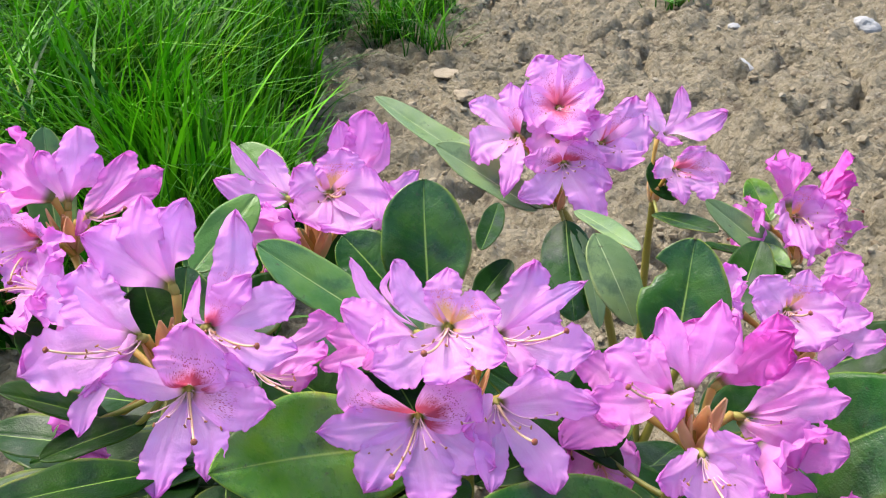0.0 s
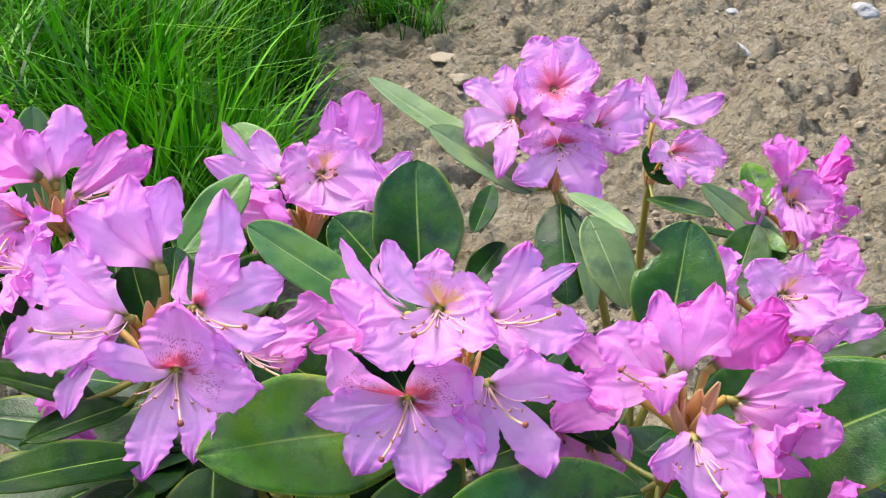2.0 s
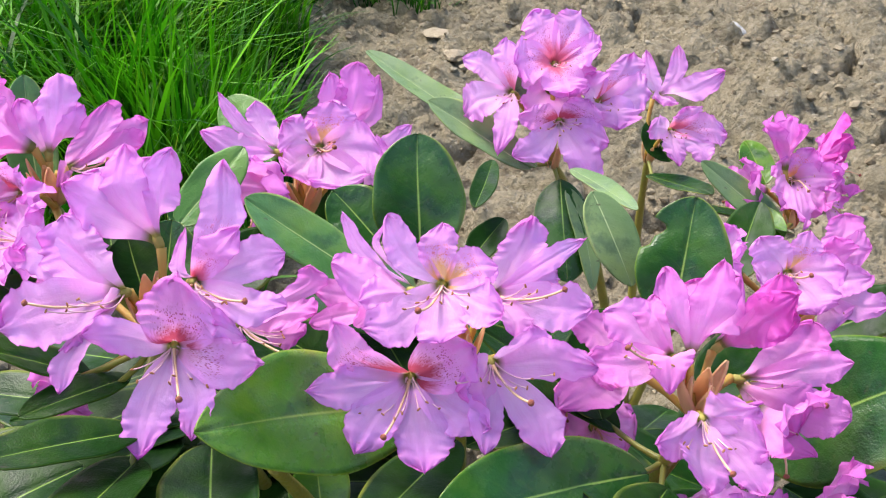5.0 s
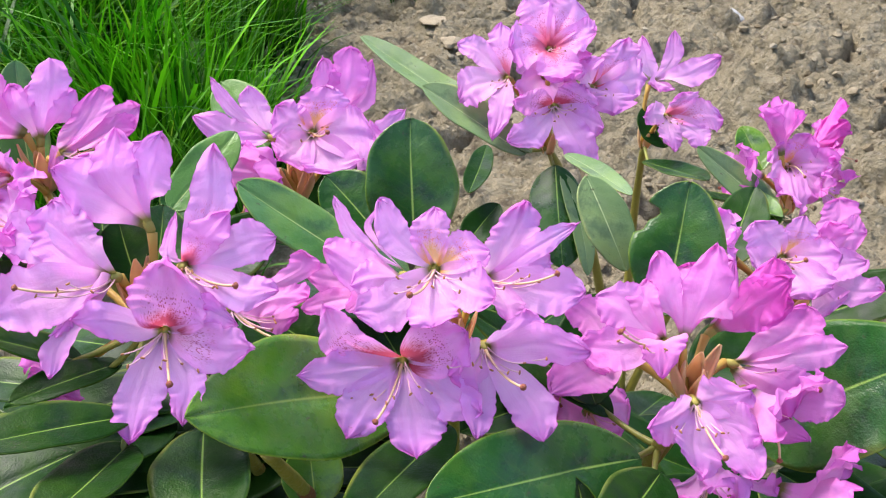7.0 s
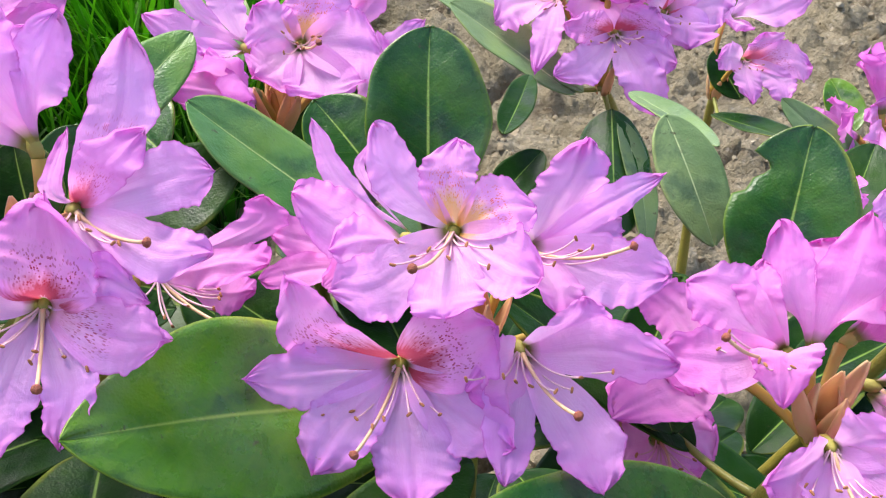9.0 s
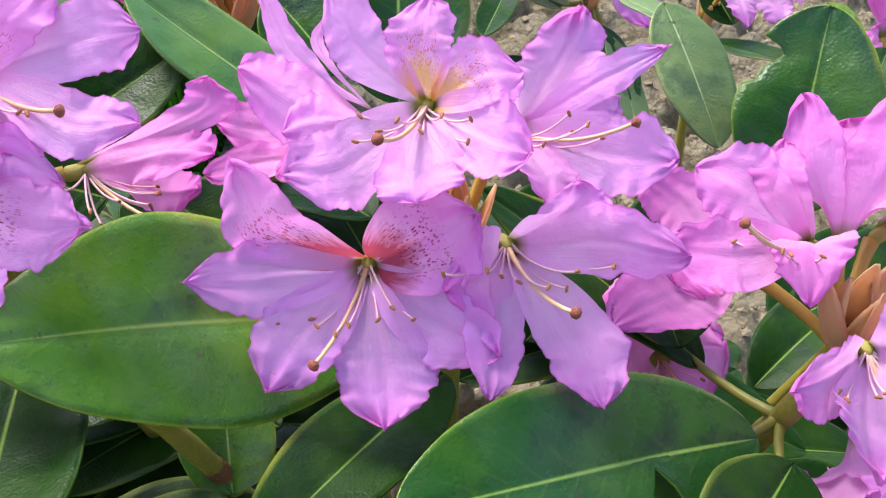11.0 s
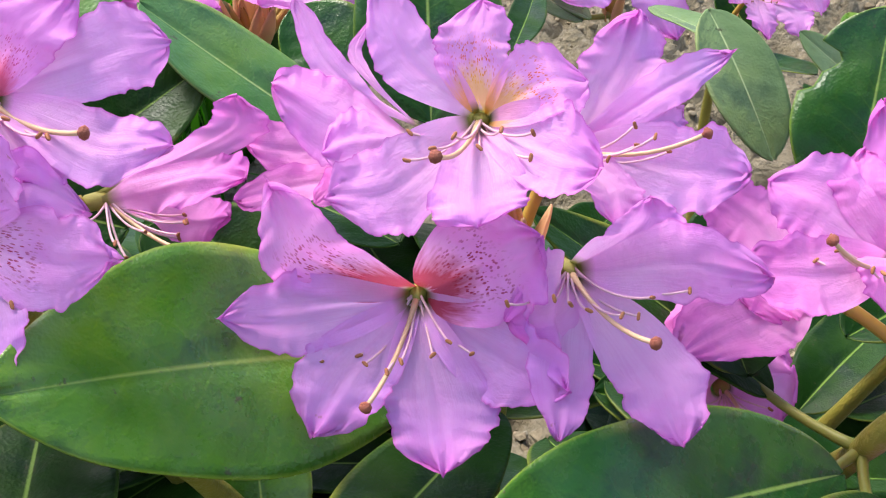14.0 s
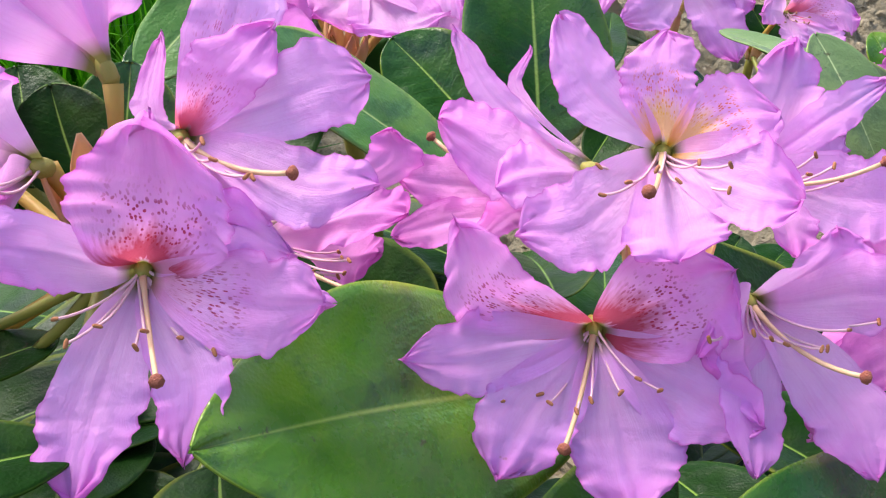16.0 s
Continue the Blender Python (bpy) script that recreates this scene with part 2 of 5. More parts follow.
def sheet_mesh(name, rows, uvs, material, thick=0.0):
    """A mesh from a grid of points; with thick, a closed thin slab."""
    nu, nv = len(rows), len(rows[0])
    verts = [p for r in rows for p in r]
    faces = [(i * nv + j, i * nv + j + 1, (i + 1) * nv + j + 1, (i + 1) * nv + j) for i in range(nu - 1) for j in range(nv - 1)]
    uv = [c for r in uvs for c in r]
    if thick:
        n = len(verts)
        down = []
        for i in range(nu):
            for j in range(nv):
                a, b = rows[max(i - 1, 0)][j], rows[min(i + 1, nu - 1)][j]
                c, d = rows[i][max(j - 1, 0)], rows[i][min(j + 1, nv - 1)]
                k = (Vector(d) - Vector(c)).cross(Vector(b) - Vector(a))
                down.append(Vector(rows[i][j]) + (k.normalized() if k.length > 1e-12 else Vector((0, 0, 0))) * thick)
        faces += [tuple(n + q for q in reversed(f)) for f in faces]
        rim = [j for j in range(nv)] + [i * nv + nv - 1 for i in range(1, nu)] + [(nu - 1) * nv + j for j in range(nv - 2, -1, -1)] + [i * nv for i in range(nu - 2, 0, -1)]
        faces += [(rim[k], n + rim[k], n + rim[(k + 1) % len(rim)], rim[(k + 1) % len(rim)]) for k in range(len(rim))]
        verts, uv = verts + down, uv + uv
    me = bpy.data.meshes.new(name)
    me.from_pydata(verts, [], faces)
    layer = me.uv_layers.new(name="UVMap")
    layer.data.foreach_set("uv", [x for lp in me.loops for x in uv[lp.vertex_index]])
    me.polygons.foreach_set("use_smooth", [True] * len(me.polygons))
    me.materials.append(material)
    return me


def tube_mesh(name, path, radii, material, sides=7, knob=None):
    """A round rod along a path; knob adds a rounded head (radius, length) at its end."""
    path = [Vector(p) for p in path]
    radii = list(radii)
    if knob:
        kr, kl = knob
        way = (path[-1] - path[-2]).normalized()
        end = path[-1]
        for q in (0.0, 0.25, 0.55, 0.85, 1.0):
            path.append(end + way * (kl * q + 1e-5))
            radii.append(max(kr * math.sin(math.pi * (0.14 + 0.82 * q)), kr * 0.12))
    verts, faces = [], []
    side = None
    for i, p in enumerate(path):
        way = (path[min(i + 1, len(path) - 1)] - path[max(i - 1, 0)]).normalized()
        ref = side if side else (Vector((0, 0, 1)) if abs(way.z) < 0.9 else Vector((1, 0, 0)))
        x = (ref - way * ref.dot(way)).normalized()
        side = x
        y = way.cross(x)
        for k in range(sides):
            a = 2 * math.pi * k / sides
            verts.append(p + (x * math.cos(a) + y * math.sin(a)) * radii[i])
    n = len(path)
    for i in range(n - 1):
        for k in range(sides):
            a, b = i * sides + k, i * sides + (k + 1) % sides
            faces.append((a, b, b + sides, a + sides))
    faces.append(tuple(range(sides - 1, -1, -1)))
    faces.append(tuple((n - 1) * sides + k for k in range(sides)))
    me = bpy.data.meshes.new(name)
    me.from_pydata(verts, [], faces)
    me.polygons.foreach_set("use_smooth", [True] * len(me.polygons))
    me.materials.append(material)
    return me


def arc(a, b, bow, n=7):
    """Points from a to b on a line that bows out by the vector bow."""
    a, b, bow = Vector(a), Vector(b), Vector(bow)
    return [a.lerp(b, i / n) + bow * (4 * (i / n) * (1 - i / n)) for i in range(n + 1)]


def petal_mesh(rng, reach, half, flare, ruffle, material, cup=0.0, cone=20, nu=32, nv=21):
    """One lobe of a funnel-shaped flower: the axis is +z, the lobe points along +x. reach: from the axis to the tip."""
    s0 = 0.33
    back = rng.uniform(-14, 26) if flare > 55 else rng.uniform(-8, 12)
    prof, r, z = [], 0.0, 0.0
    fine = 80
    for i in range(fine + 1):
        s = i / fine
        a = radians(cone + (flare - cone) * smooth(0.10, 0.55, s) + back * smooth(0.6, 1.0, s))
        prof.append((r, z, a))
        r, z = r + math.sin(a) / fine, z + math.cos(a) / fine
    total = reach / max(prof[-1][0], 0.05)
    ph = [rng.uniform(0, 6.28) for _ in range(10)]
    rows, uvs = [], []
    skew = rng.uniform(-0.2, 0.2)
    point = rng.uniform(-0.03, 0.04)
    twist = rng.uniform(-0.35, 0.35)
    for i in range(nu):
        s = (i / (nu - 1)) ** 0.9
        row, uvr = [], []
        for j in range(nv):
            v = 2 * j / (nv - 1) - 1
            far = smooth(0.7, 1, s)
            se = min(1.0, max(0.0, s + far * (point * (1 - 2 * abs(v)) - 0.10 * abs(noise.noise(Vector((v * 1.9, ph[0], 0)))) + 0.055 * noise.noise(Vector((v * 7.5, ph[6], 5))))))
            g = min(se * fine, fine - 1e-6)
            r, z, a = prof[int(g)]
            r2, z2, a2 = prof[int(g) + 1]
            f = g - int(g)
            r, z, a = r + (r2 - r) * f, z + (z2 - z) * f, a + (a2 - a) * f
            r, z = 0.0028 + r * total * (1 - 0.0028 / reach), z * total
            q = max(0.0, (s - s0) / (1 - s0))
            lobe = half * math.sqrt(max(0.006, 1 - q ** 2.6)) * (0.70 + 0.98 * q - 0.66 * q * q)
            funnel = r * 0.86
            w = funnel + (lobe - funnel) * smooth(0.22, 0.5, s)
            out = smooth(0.42, 0.66, s)
            half_side = 3.0 if v > 0 else -3.0
            w *= 1 + out * (0.22 * noise.noise(Vector((s * 6.0, half_side, ph[1]))) + 0.14 * noise.noise(Vector((s * 21.0, half_side, ph[7]))))
            x = w * v
            k = 1 - 0.85 * smooth(0.28, 0.58, s)
            big = max(r, abs(x) * 1.02, 1e-5)
            inward = k * (big - math.sqrt(big * big - x * x))
            edge = smooth(0.38, 0.8, s) * abs(v) ** 1.7
            n = ruffle * half * edge * (1.15 * math.sin(9.5 * s + ph[2] + (1.7 if v > 0 else 0)) + 0.8 * math.sin(23 * s + ph[3] + 3 * v))
            n += ruffle * half * edge * 0.9 * noise.noise(Vector((s * 15, v * 3, ph[0] * 3)))
            n += ruffle * half * far * 0.8 * math.sin(6.5 * v + ph[8])
            n += half * 0.16 * smooth(0.4, 0.7, s) * math.sin(3.1 * v + ph[4]) + cup * half * v * v * smooth(0.35, 0.8, s)
            n += twist * half * v * q
            n -= half * 0.10 * math.exp(-(v / 0.15) ** 2) * smooth(0.2, 0.5, s)
            n += half * 0.022 * math.sin(15 * v + ph[9]) * smooth(0.3, 0.5, s)
            n += half * 0.14 * math.sin(5 * s + ph[5]) * smooth(0.45, 0.8, s)
            row.append((r - inward - math.cos(a) * n, x + skew * half * q * q * 1.6, z + math.sin(a) * n))
            uvr.append((s, v * 0.5 + 0.5))
        rows.append(row)
        uvs.append(uvr)
    return sheet_mesh("petal", rows, uvs, material)


def turned(axis, up):
    """A rotation whose z is axis and whose x lies towards up."""
    z = Vector(axis).normalized()
    x = Vector(up) - z * Vector(up).dot(z)
    x = x.normalized() if x.length > 1e-6 else z.orthogonal().normalized()
    return Matrix((x, z.cross(x), z)).transposed().to_4x4()


STAMENS = []
for q in range(6):
    rr = random.Random(40 + q)
    ln, bow = 0.0165 + 0.0019 * q, 0.004 + 0.0012 * (q % 3)
    pts = [(bow * (-1.2 * i / 6 + 1.7 * (i / 6) ** 2.2), 0.0, ln * i / 6) for i in range(7)]
    STAMENS.append((tube_mesh("stamen", pts, [0.00030] * 5 + [0.00026, 0.00022], FILAMENT, 5), pts[-1]))
ANTHERS = tube_mesh("anther", [(-0.0010, 0, 0.0002), (-0.0007, 0, 0.0), (0, 0, -0.0001), (0.0007, 0, 0), (0.0010, 0, 0.0002)], [0.0002, 0.00045, 0.0005, 0.00045, 0.0002], ANTHER, 6)
PISTILS = []
for q in range(3):
    ln = 0.033 + 0.003 * q
    pts = [(0.006 * (-1.3 * i / 8 + 1.9 * (i / 8) ** 2.6), 0.0006 * math.sin(i * 0.7), ln * i / 8) for i in range(9)]
    PISTILS.append((tube_mesh("pistil", pts, [0.0009, 0.0008] + [0.0006] * 7, STYLE, 7), pts[-1], pts[-2]))
STIGMAS = tube_mesh("stigma", [(0, 0, -0.0004), (0, 0, 0.0)], [0.0006, 0.0008], STIGMA, 8, (0.0017, 0.0023))


FLOWER_LABELS = {
    "red": "open lilac-pink flower with red-speckled upper lobes",
    "gold": "open lilac-pink flower with golden-orange speckled throat",
    "rose": "open lilac-pink flower with rosy speckled throat",
    "plain": "pale lilac-pink flower with ruffled lobes",
    "mid": "bright magenta-pink flower with ruffled lobes",
    "deep": "deep magenta half-opened flower",
}


def flower(shrub, base, axis, up, petals=None, size=0.034, flare=78, half=0.0135, hue="red", stamens=8, stem=None, seed=1, ruffle=0.22, label="", style=None, cup=0.05, cone=20):
    """A funnel-shaped flower. petals: (turn from up in degrees, reach in mm, half width in mm); stem: where its stalk comes from."""
    rng = random.Random(seed * 7 + 3)
    m = Matrix.Translation(base) @ turned(axis, up)
    spots = {"red": PETAL_RED, "gold": PETAL_GOLD, "rose": PETAL_ROSE, "deep": PETAL_DEEP, "mid": PETAL_MID, "plain": PETAL}[hue]
    plain = spots if hue in ("deep", "mid") else PETAL
    if petals is None:
        petals = [(i * 72 + rng.uniform(-9, 9), size * 1000 * rng.uniform(0.9, 1.1), half * 1000 * rng.uniform(0.9, 1.12)) for i in range(5)]
    tube = [(0, 0, -0.001), (0, 0, 0.001), (0, 0, 0.004), (0, 0, 0.007)]
    body = add_object("flower", tube_mesh("flower", tube, [0.0012, 0.0026, 0.0026, 0.0006], OVARY, 9), OVARY, shrub, label or FLOWER_LABELS[hue], m)
    for turn, reach, wide in petals:
        dorsal = abs((turn + 180) % 360 - 180) < 70 and hue in ("red", "gold", "rose")
        pm = petal_mesh(rng, reach / 1000, wide / 1000, flare + rng.uniform(-7, 7), ruffle, spots if dorsal else plain, cup + rng.uniform(-0.15, 0.15), cone)
        add_object("petal", pm, None, body, "", pose(0, 0, rng.uniform(-0.0005, 0.0005), 0, 0, turn))
    for k in range(stamens):
        me, tip = STAMENS[rng.randrange(len(STAMENS))]
        around = 180 + (k - (stamens - 1) / 2) * 26 + rng.uniform(-10, 10)
        sm = pose(0, 0, 0.004, 0, 0, around) @ pose(0.001, 0, 0, 0, rng.uniform(16, 34) * min(1.0, flare / 80), 0)
        st = add_object("stamen", me, None, body, "", sm)
        add_object("anther", ANTHERS, None, body, "", sm @ Matrix.Translation(tip) @ pose(0, 0, 0, rng.uniform(-40, 40), rng.uniform(-40, 40), rng.uniform(0, 180)))
    if stamens:
        me, tip, tip0 = PISTILS[rng.randrange(3)]
        side, lean = style if style else (180 + rng.uniform(-25, 25), rng.uniform(14, 24))
        sm = pose(0, 0, 0.003, 0, 0, side) @ pose(0, 0, 0, 0, lean, 0)
        add_object("pistil", me, None, body, "", sm)
        add_object("stigma", STIGMAS, None, body, "", sm @ Matrix.Translation(tip) @ turned(Vector(tip) - Vector(tip0), (1, 0, 0)))
    if stem:
        inv = m.inverted()
        a, b = inv @ Vector(stem), Vector((0, 0, 0))
        reach = (b - a).length
        pts = [a.lerp(b, i / 8) + Vector((0, 0, -0.35 * reach)) * ((i / 8) * (1 - i / 8)) for i in range(9)]
        add_object("pedicel", tube_mesh("pedicel", pts, [0.0025, 0.0022] + [0.0019] * 5 + [0.0021, 0.0027], PEDICEL, 8), None, body)
    return body


def lobe_mesh(rng, shape, ruffle, material, nu=58, nv=23):
    """One petal of a bloom, in millimetres and degrees; the flower's axis is +z and the tip lies over +x.
    shape: turn, reach and lift of the tip; reach, sideways bend and lift half way out; half width there, its roll and skew; how pointed the tip is."""
    _, reach, lift, mid, bend, rise, wide, roll, skew, sharp = shape
    p0, pm, pt = Vector((1.8, 0, 0)), Vector((mid, bend, rise)), Vector((reach, 0, lift))
    t0, tm, te = Vector((0.25, 0, 1)) * pm.length * 0.9, (pt - p0), (pt - pm) * rng.uniform(0.8, 1.1) + Vector((0, 0, rng.uniform(-5, 1)))
    ro, sk = radians(roll), radians(skew)
    half = Vector((math.sin(sk) * math.cos(ro), math.cos(sk) * math.cos(ro), math.sin(ro))) * wide
    flat = Vector((0, wide, 0)) if half.y > 0.25 * wide else half

    def hermite(a, ta, b, tb, u):
        return a * (2 * u ** 3 - 3 * u * u + 1) + ta * (u ** 3 - 2 * u * u + u) + b * (3 * u * u - 2 * u ** 3) + tb * (u ** 3 - u * u)

    def spine(s):
        s = min(1.09, max(0.0, s))
        return hermite(p0, t0, pm, tm * 0.6, s / 0.6) if s < 0.6 else hermite(pm, tm * 0.4, pt, te, (s - 0.6) / 0.4)

    ph = [rng.uniform(0, 60) for _ in range(10)]
    cup = rng.uniform(-0.10, 0.16)
    rows, uvs = [], []
    for i in range(nu):
        s = (i / (nu - 1)) ** 0.95
        q = max(0.0, (s - 0.6) / 0.4)
        grow = 0.12 + 0.88 * math.sin(math.pi / 2 * min(1.0, s / 0.6) ** 1.25)
        close = (1 - sharp) * max(0.0, 1 - q ** 2.3) ** 0.62 + sharp * (1 - q) ** 0.9 * (1 + 0.5 * q)
        width = grow if s < 0.6 else max(close, 0.03)
        far, out = smooth(0.72, 1.0, s), smooth(0.35, 0.62, s)
        row, uvr = [], []
        for j in range(nv):
            v = 2 * j / (nv - 1) - 1
            se = s + far * (0.035 + 0.03 * (1 - abs(v)) + 0.05 * noise.noise(Vector((v * 2.6, ph[0], 0))) - 0.08 * abs(noise.noise(Vector((v * 4.5, ph[1], 2)))) + 0.035 * noise.noise(Vector((v * 13.0, ph[4], 5)))) * (1 - 0.5 * sharp)
            p = spine(se)
            way = spine(se + 0.02) - spine(se - 0.02)
            across = flat.lerp(half, smooth(0.15, 0.6, s))
            n = way.cross(across)
            n = n.normalized() if n.length > 1e-6 else Vector((0, 0, 1))
            if n.z * 0.6 - n.x < 0:
                n = -n
            side = 3.0 if v > 0 else -3.0
            w = width * (1 + out * (0.19 * noise.noise(Vector((s * 6.5, side, ph[2]))) + 0.13 * noise.noise(Vector((s * 15.0, side, ph[3]))) + 0.06 * noise.noise(Vector((s * 39.0, side, ph[5])))))
            x = w * v
            edge = out * abs(v) ** 1.8
            h = ruffle * edge * (1.1 * noise.noise(Vector((s * 5.0, side, ph[4]))) + 0.75 * noise.noise(Vector((s * 13.0, side + v, ph[5]))))
            h += ruffle * far * 0.9 * noise.noise(Vector((v * 3.2, ph[6], s)))
            h += ruffle * 0.12 * edge * abs(v) * noise.noise(Vector((s * 27.0, side, ph[9])))
            h += 0.11 * out * noise.noise(Vector((s * 2.6, v * 1.6, ph[7]))) + cup * v * v * out
            h -= 0.055 * math.exp(-(v / 0.11) ** 2) * smooth(0.15, 0.45, s) * (1 - 0.5 * far)
            h += 0.06 * noise.noise(Vector((s * 1.5, v * 2.4, ph[8]))) * smooth(0.25, 0.5, s)
            h *= wide
            h += (1 - 0.9 * smooth(0.2, 0.6, s)) * (x * wide) ** 2 / (2 * max(p.x, abs(x * wide), 1.0))
            p = p + across * x + n * h
            row.append(tuple(p / 1000))
            uvr.append((s, v * 0.5 + 0.5))
        rows.append(row)
        uvs.append(uvr)
    return sheet_mesh("petal", rows, uvs, material)


def bloom(shrub, base, axis, hue, petals, spotted=0, dotted=False, stamens=9, style=None, stem=None, seed=1, ruffle=0.24):
    """An open flower with each petal given its own shape. style: where its stigma lies, in millimetres from the base; the first petals are spotted."""
    rng = random.Random(seed * 5 + 1)
    q = turned(axis, (-0.01, 0.35, 0.93))
    m = Matrix.Translation(base) @ q
    spots = {"red": PETAL_RED, "gold": PETAL_GOLD, "rose": PETAL_ROSE, "deep": PETAL_DEEP, "mid": PETAL_MID, "plain": PETAL}[hue]
    plain = spots if hue in ("deep", "mid") else PETAL_COOL if hue == "red" else PETAL
    tube = [(0, 0, -0.0045), (0, 0, -0.003), (0, 0, 0.0), (0, 0, 0.002), (0, 0, 0.0035)]
    body = add_object("flower_bud" if hue == "deep" else "flower", tube_mesh("flower", tube, [0.0014, 0.0023, 0.0025, 0.0019, 0.0006], OVARY, 10), OVARY, shrub, FLOWER_LABELS[hue], m)
    for k, shape in enumerate(petals):
        add_object("petal", lobe_mesh(rng, shape, ruffle, (PETAL_DOTS if k and dotted else spots) if k < spotted else plain), None, body, "", pose(0, 0, 0, 0, 0, shape[0]))
    end = Vector(style if style else (-8.0, 0.0, 26.0)) / 1000
    low = Vector((-1, 0, 0)) - end.normalized() * Vector((-1, 0, 0)).dot(end.normalized())
    if style:
        path = arc((0, 0, 0.002), end, low * 0.09 * end.length, 10)
        add_object("pistil", tube_mesh("pistil", path, [0.0010, 0.0008] + [0.0006] * 9, STYLE, 8), None, body)
        add_object("stigma", STIGMAS, None, body, "", Matrix.Translation(path[-1]) @ turned(path[-1] - path[-2], (1, 0, 0)))
    for k in range(stamens):
        fan = (k - (stamens - 1) / 2) * 13 + rng.uniform(-5, 5)
        lean = Matrix.Rotation(radians(fan), 4, low.cross(end).cross(end).normalized() if low.length > 1e-6 else "Z")
        tip = lean @ (end * rng.uniform(0.5, 0.82)) + low * rng.uniform(-0.005, 0.006)
        path = arc((rng.uniform(-0.001, 0.001), rng.uniform(-0.001, 0.001), 0.002), tip, low * 0.11 * tip.length, 7)
        add_object("stamen", tube_mesh("stamen", path, [0.0004, 0.00036] + [0.00032] * 6, FILAMENT, 6), None, body)
        add_object("anther", ANTHERS, None, body, "", Matrix.Translation(tip) @ pose(0, 0, 0, rng.uniform(-40, 40), rng.uniform(-40, 40), rng.uniform(0, 180)))
    if stem:
        a, b = m.inverted() @ Vector(stem), Vector((0, 0, -0.004))
        pts = [a.lerp(b, i / 8) + Vector((0, 0, -0.35 * (b - a).length)) * ((i / 8) * (1 - i / 8)) for i in range(9)]
        add_object("pedicel", tube_mesh("pedicel", pts, [0.0025, 0.0022] + [0.0019] * 5 + [0.0021, 0.0026], PEDICEL, 8), None, body)
    return body


def flower_bud(shrub, base, axis, length=0.036, stem=None, seed=1, open_by=0.3, hue="deep"):
    """A bud whose lobes are still furled round one another."""
    wide = length * (0.24 + 0.34 * open_by)
    petals = [(72 * i + 8 * (i % 2), 1000 * wide * (1.0 + 0.12 * (i % 3)), 1000 * length * 0.30) for i in range(5)]
    bud = flower(shrub, base, axis, (0.1, -0.6, 0.8), petals, flare=14 + 26 * open_by, cone=10, hue=hue, stamens=0, stem=stem, seed=seed, ruffle=0.16, label="deep magenta half-opened rhododendron bud", cup=0.5)
    bud.name = "flower_bud"
    return bud


def leaf(shrub, base, tip, facing, wide, material=None, fold=0.18, sag=0.0, seed=1, curl=0.0, bites=(), stalk=None, label="", point=0.56):
    """A leathery oval leaf from base to tip; facing: the way its upper side looks; bites: (side, along, deep, long) where the rim is eaten."""
    rng = random.Random(seed)
    base, tip = Vector(base), Vector(tip)
    ln = (tip - base).length
    m = Matrix.Translation(base) @ turned(facing, tip - base)
    # x: along the leaf, y: across, z: up out of the upper side
    f = (turned(facing, tip - base).inverted() @ (tip - base).to_4d()).to_3d()
    slope = math.atan2(f.z, f.x)
    m = m @ pose(0, 0, 0, 0, -math.degrees(slope), 0)
    nu, nv = 41, 17
    ph = [rng.uniform(0, 6.28) for _ in range(5)]
    rows, uvs = [], []
    for i in range(nu):
        s = 0.5 - 0.5 * math.cos(math.pi * i / (nu - 1))
        g = s ** 0.95
        shape = max((4 * g * (1 - g)) ** (0.56 if s < 0.5 else 0.56 + (point - 0.56) * smooth(0.5, 0.75, s)), 0.03) if 0 < s < 1 else 0.03
        row, uvr = [], []
        for j in range(nv):
            v = 2 * j / (nv - 1) - 1
            w = wide / 2 * shape * (1 + 0.025 * math.sin(13 * s + ph[0] + (2.4 if v > 0 else 0)))
            for side, at, deep, span in bites:
                if side * v > 0:
                    hit = max(0.0, 1 - ((s - at) / span) ** 2)
                    w *= 1 - deep * math.sqrt(hit) * (1 + 0.15 * math.sin(60 * s)) if hit else 1
            y = w * v
            z = fold * abs(y) + sag * ln * 4 * s * (1 - s) - curl * (abs(v) ** 3) * wide * 0.5
            z += shape * (0.032 * wide * math.sin(5 * s + ph[1] + v) * abs(v) + 0.022 * wide * math.sin(11 * s + ph[2] + 2.5 * v) * v * v)
            z += 0.004 * wide * math.sin(44 * (s - 0.16 * abs(v)) + ph[4]) * smooth(0.05, 0.4, abs(v)) * (1 - smooth(0.8, 1, abs(v)))
            z -= 0.022 * wide * math.exp(-(v / 0.09) ** 2)
            bend = 0.02 * ln * (math.sin(2.8 * s + ph[3]) - math.sin(ph[3]))
            row.append((s * ln, y + bend, z))
            uvr.append((s, v * 0.5 + 0.5))
        rows.append(row), uvs.append(uvr)
    blade = add_object("leaf", sheet_mesh("leaf", rows, uvs, material or LEAF, 0.0007), None, shrub, "glossy green leaf with a chewed rim" if bites else label, m)
    if stalk:
        a = m.inverted() @ Vector(stalk)
        b0 = Vector(rows[0][nv // 2])
        add_object("petiole", tube_mesh("petiole", arc(a, b0 + Vector((0.006, 0, -0.001)), (0, 0, -0.002)), [0.0021, 0.0018, 0.0016, 0.0015, 0.0015, 0.0015, 0.0015, 0.0012], PETIOLE, 8), None, blade)
    return blade


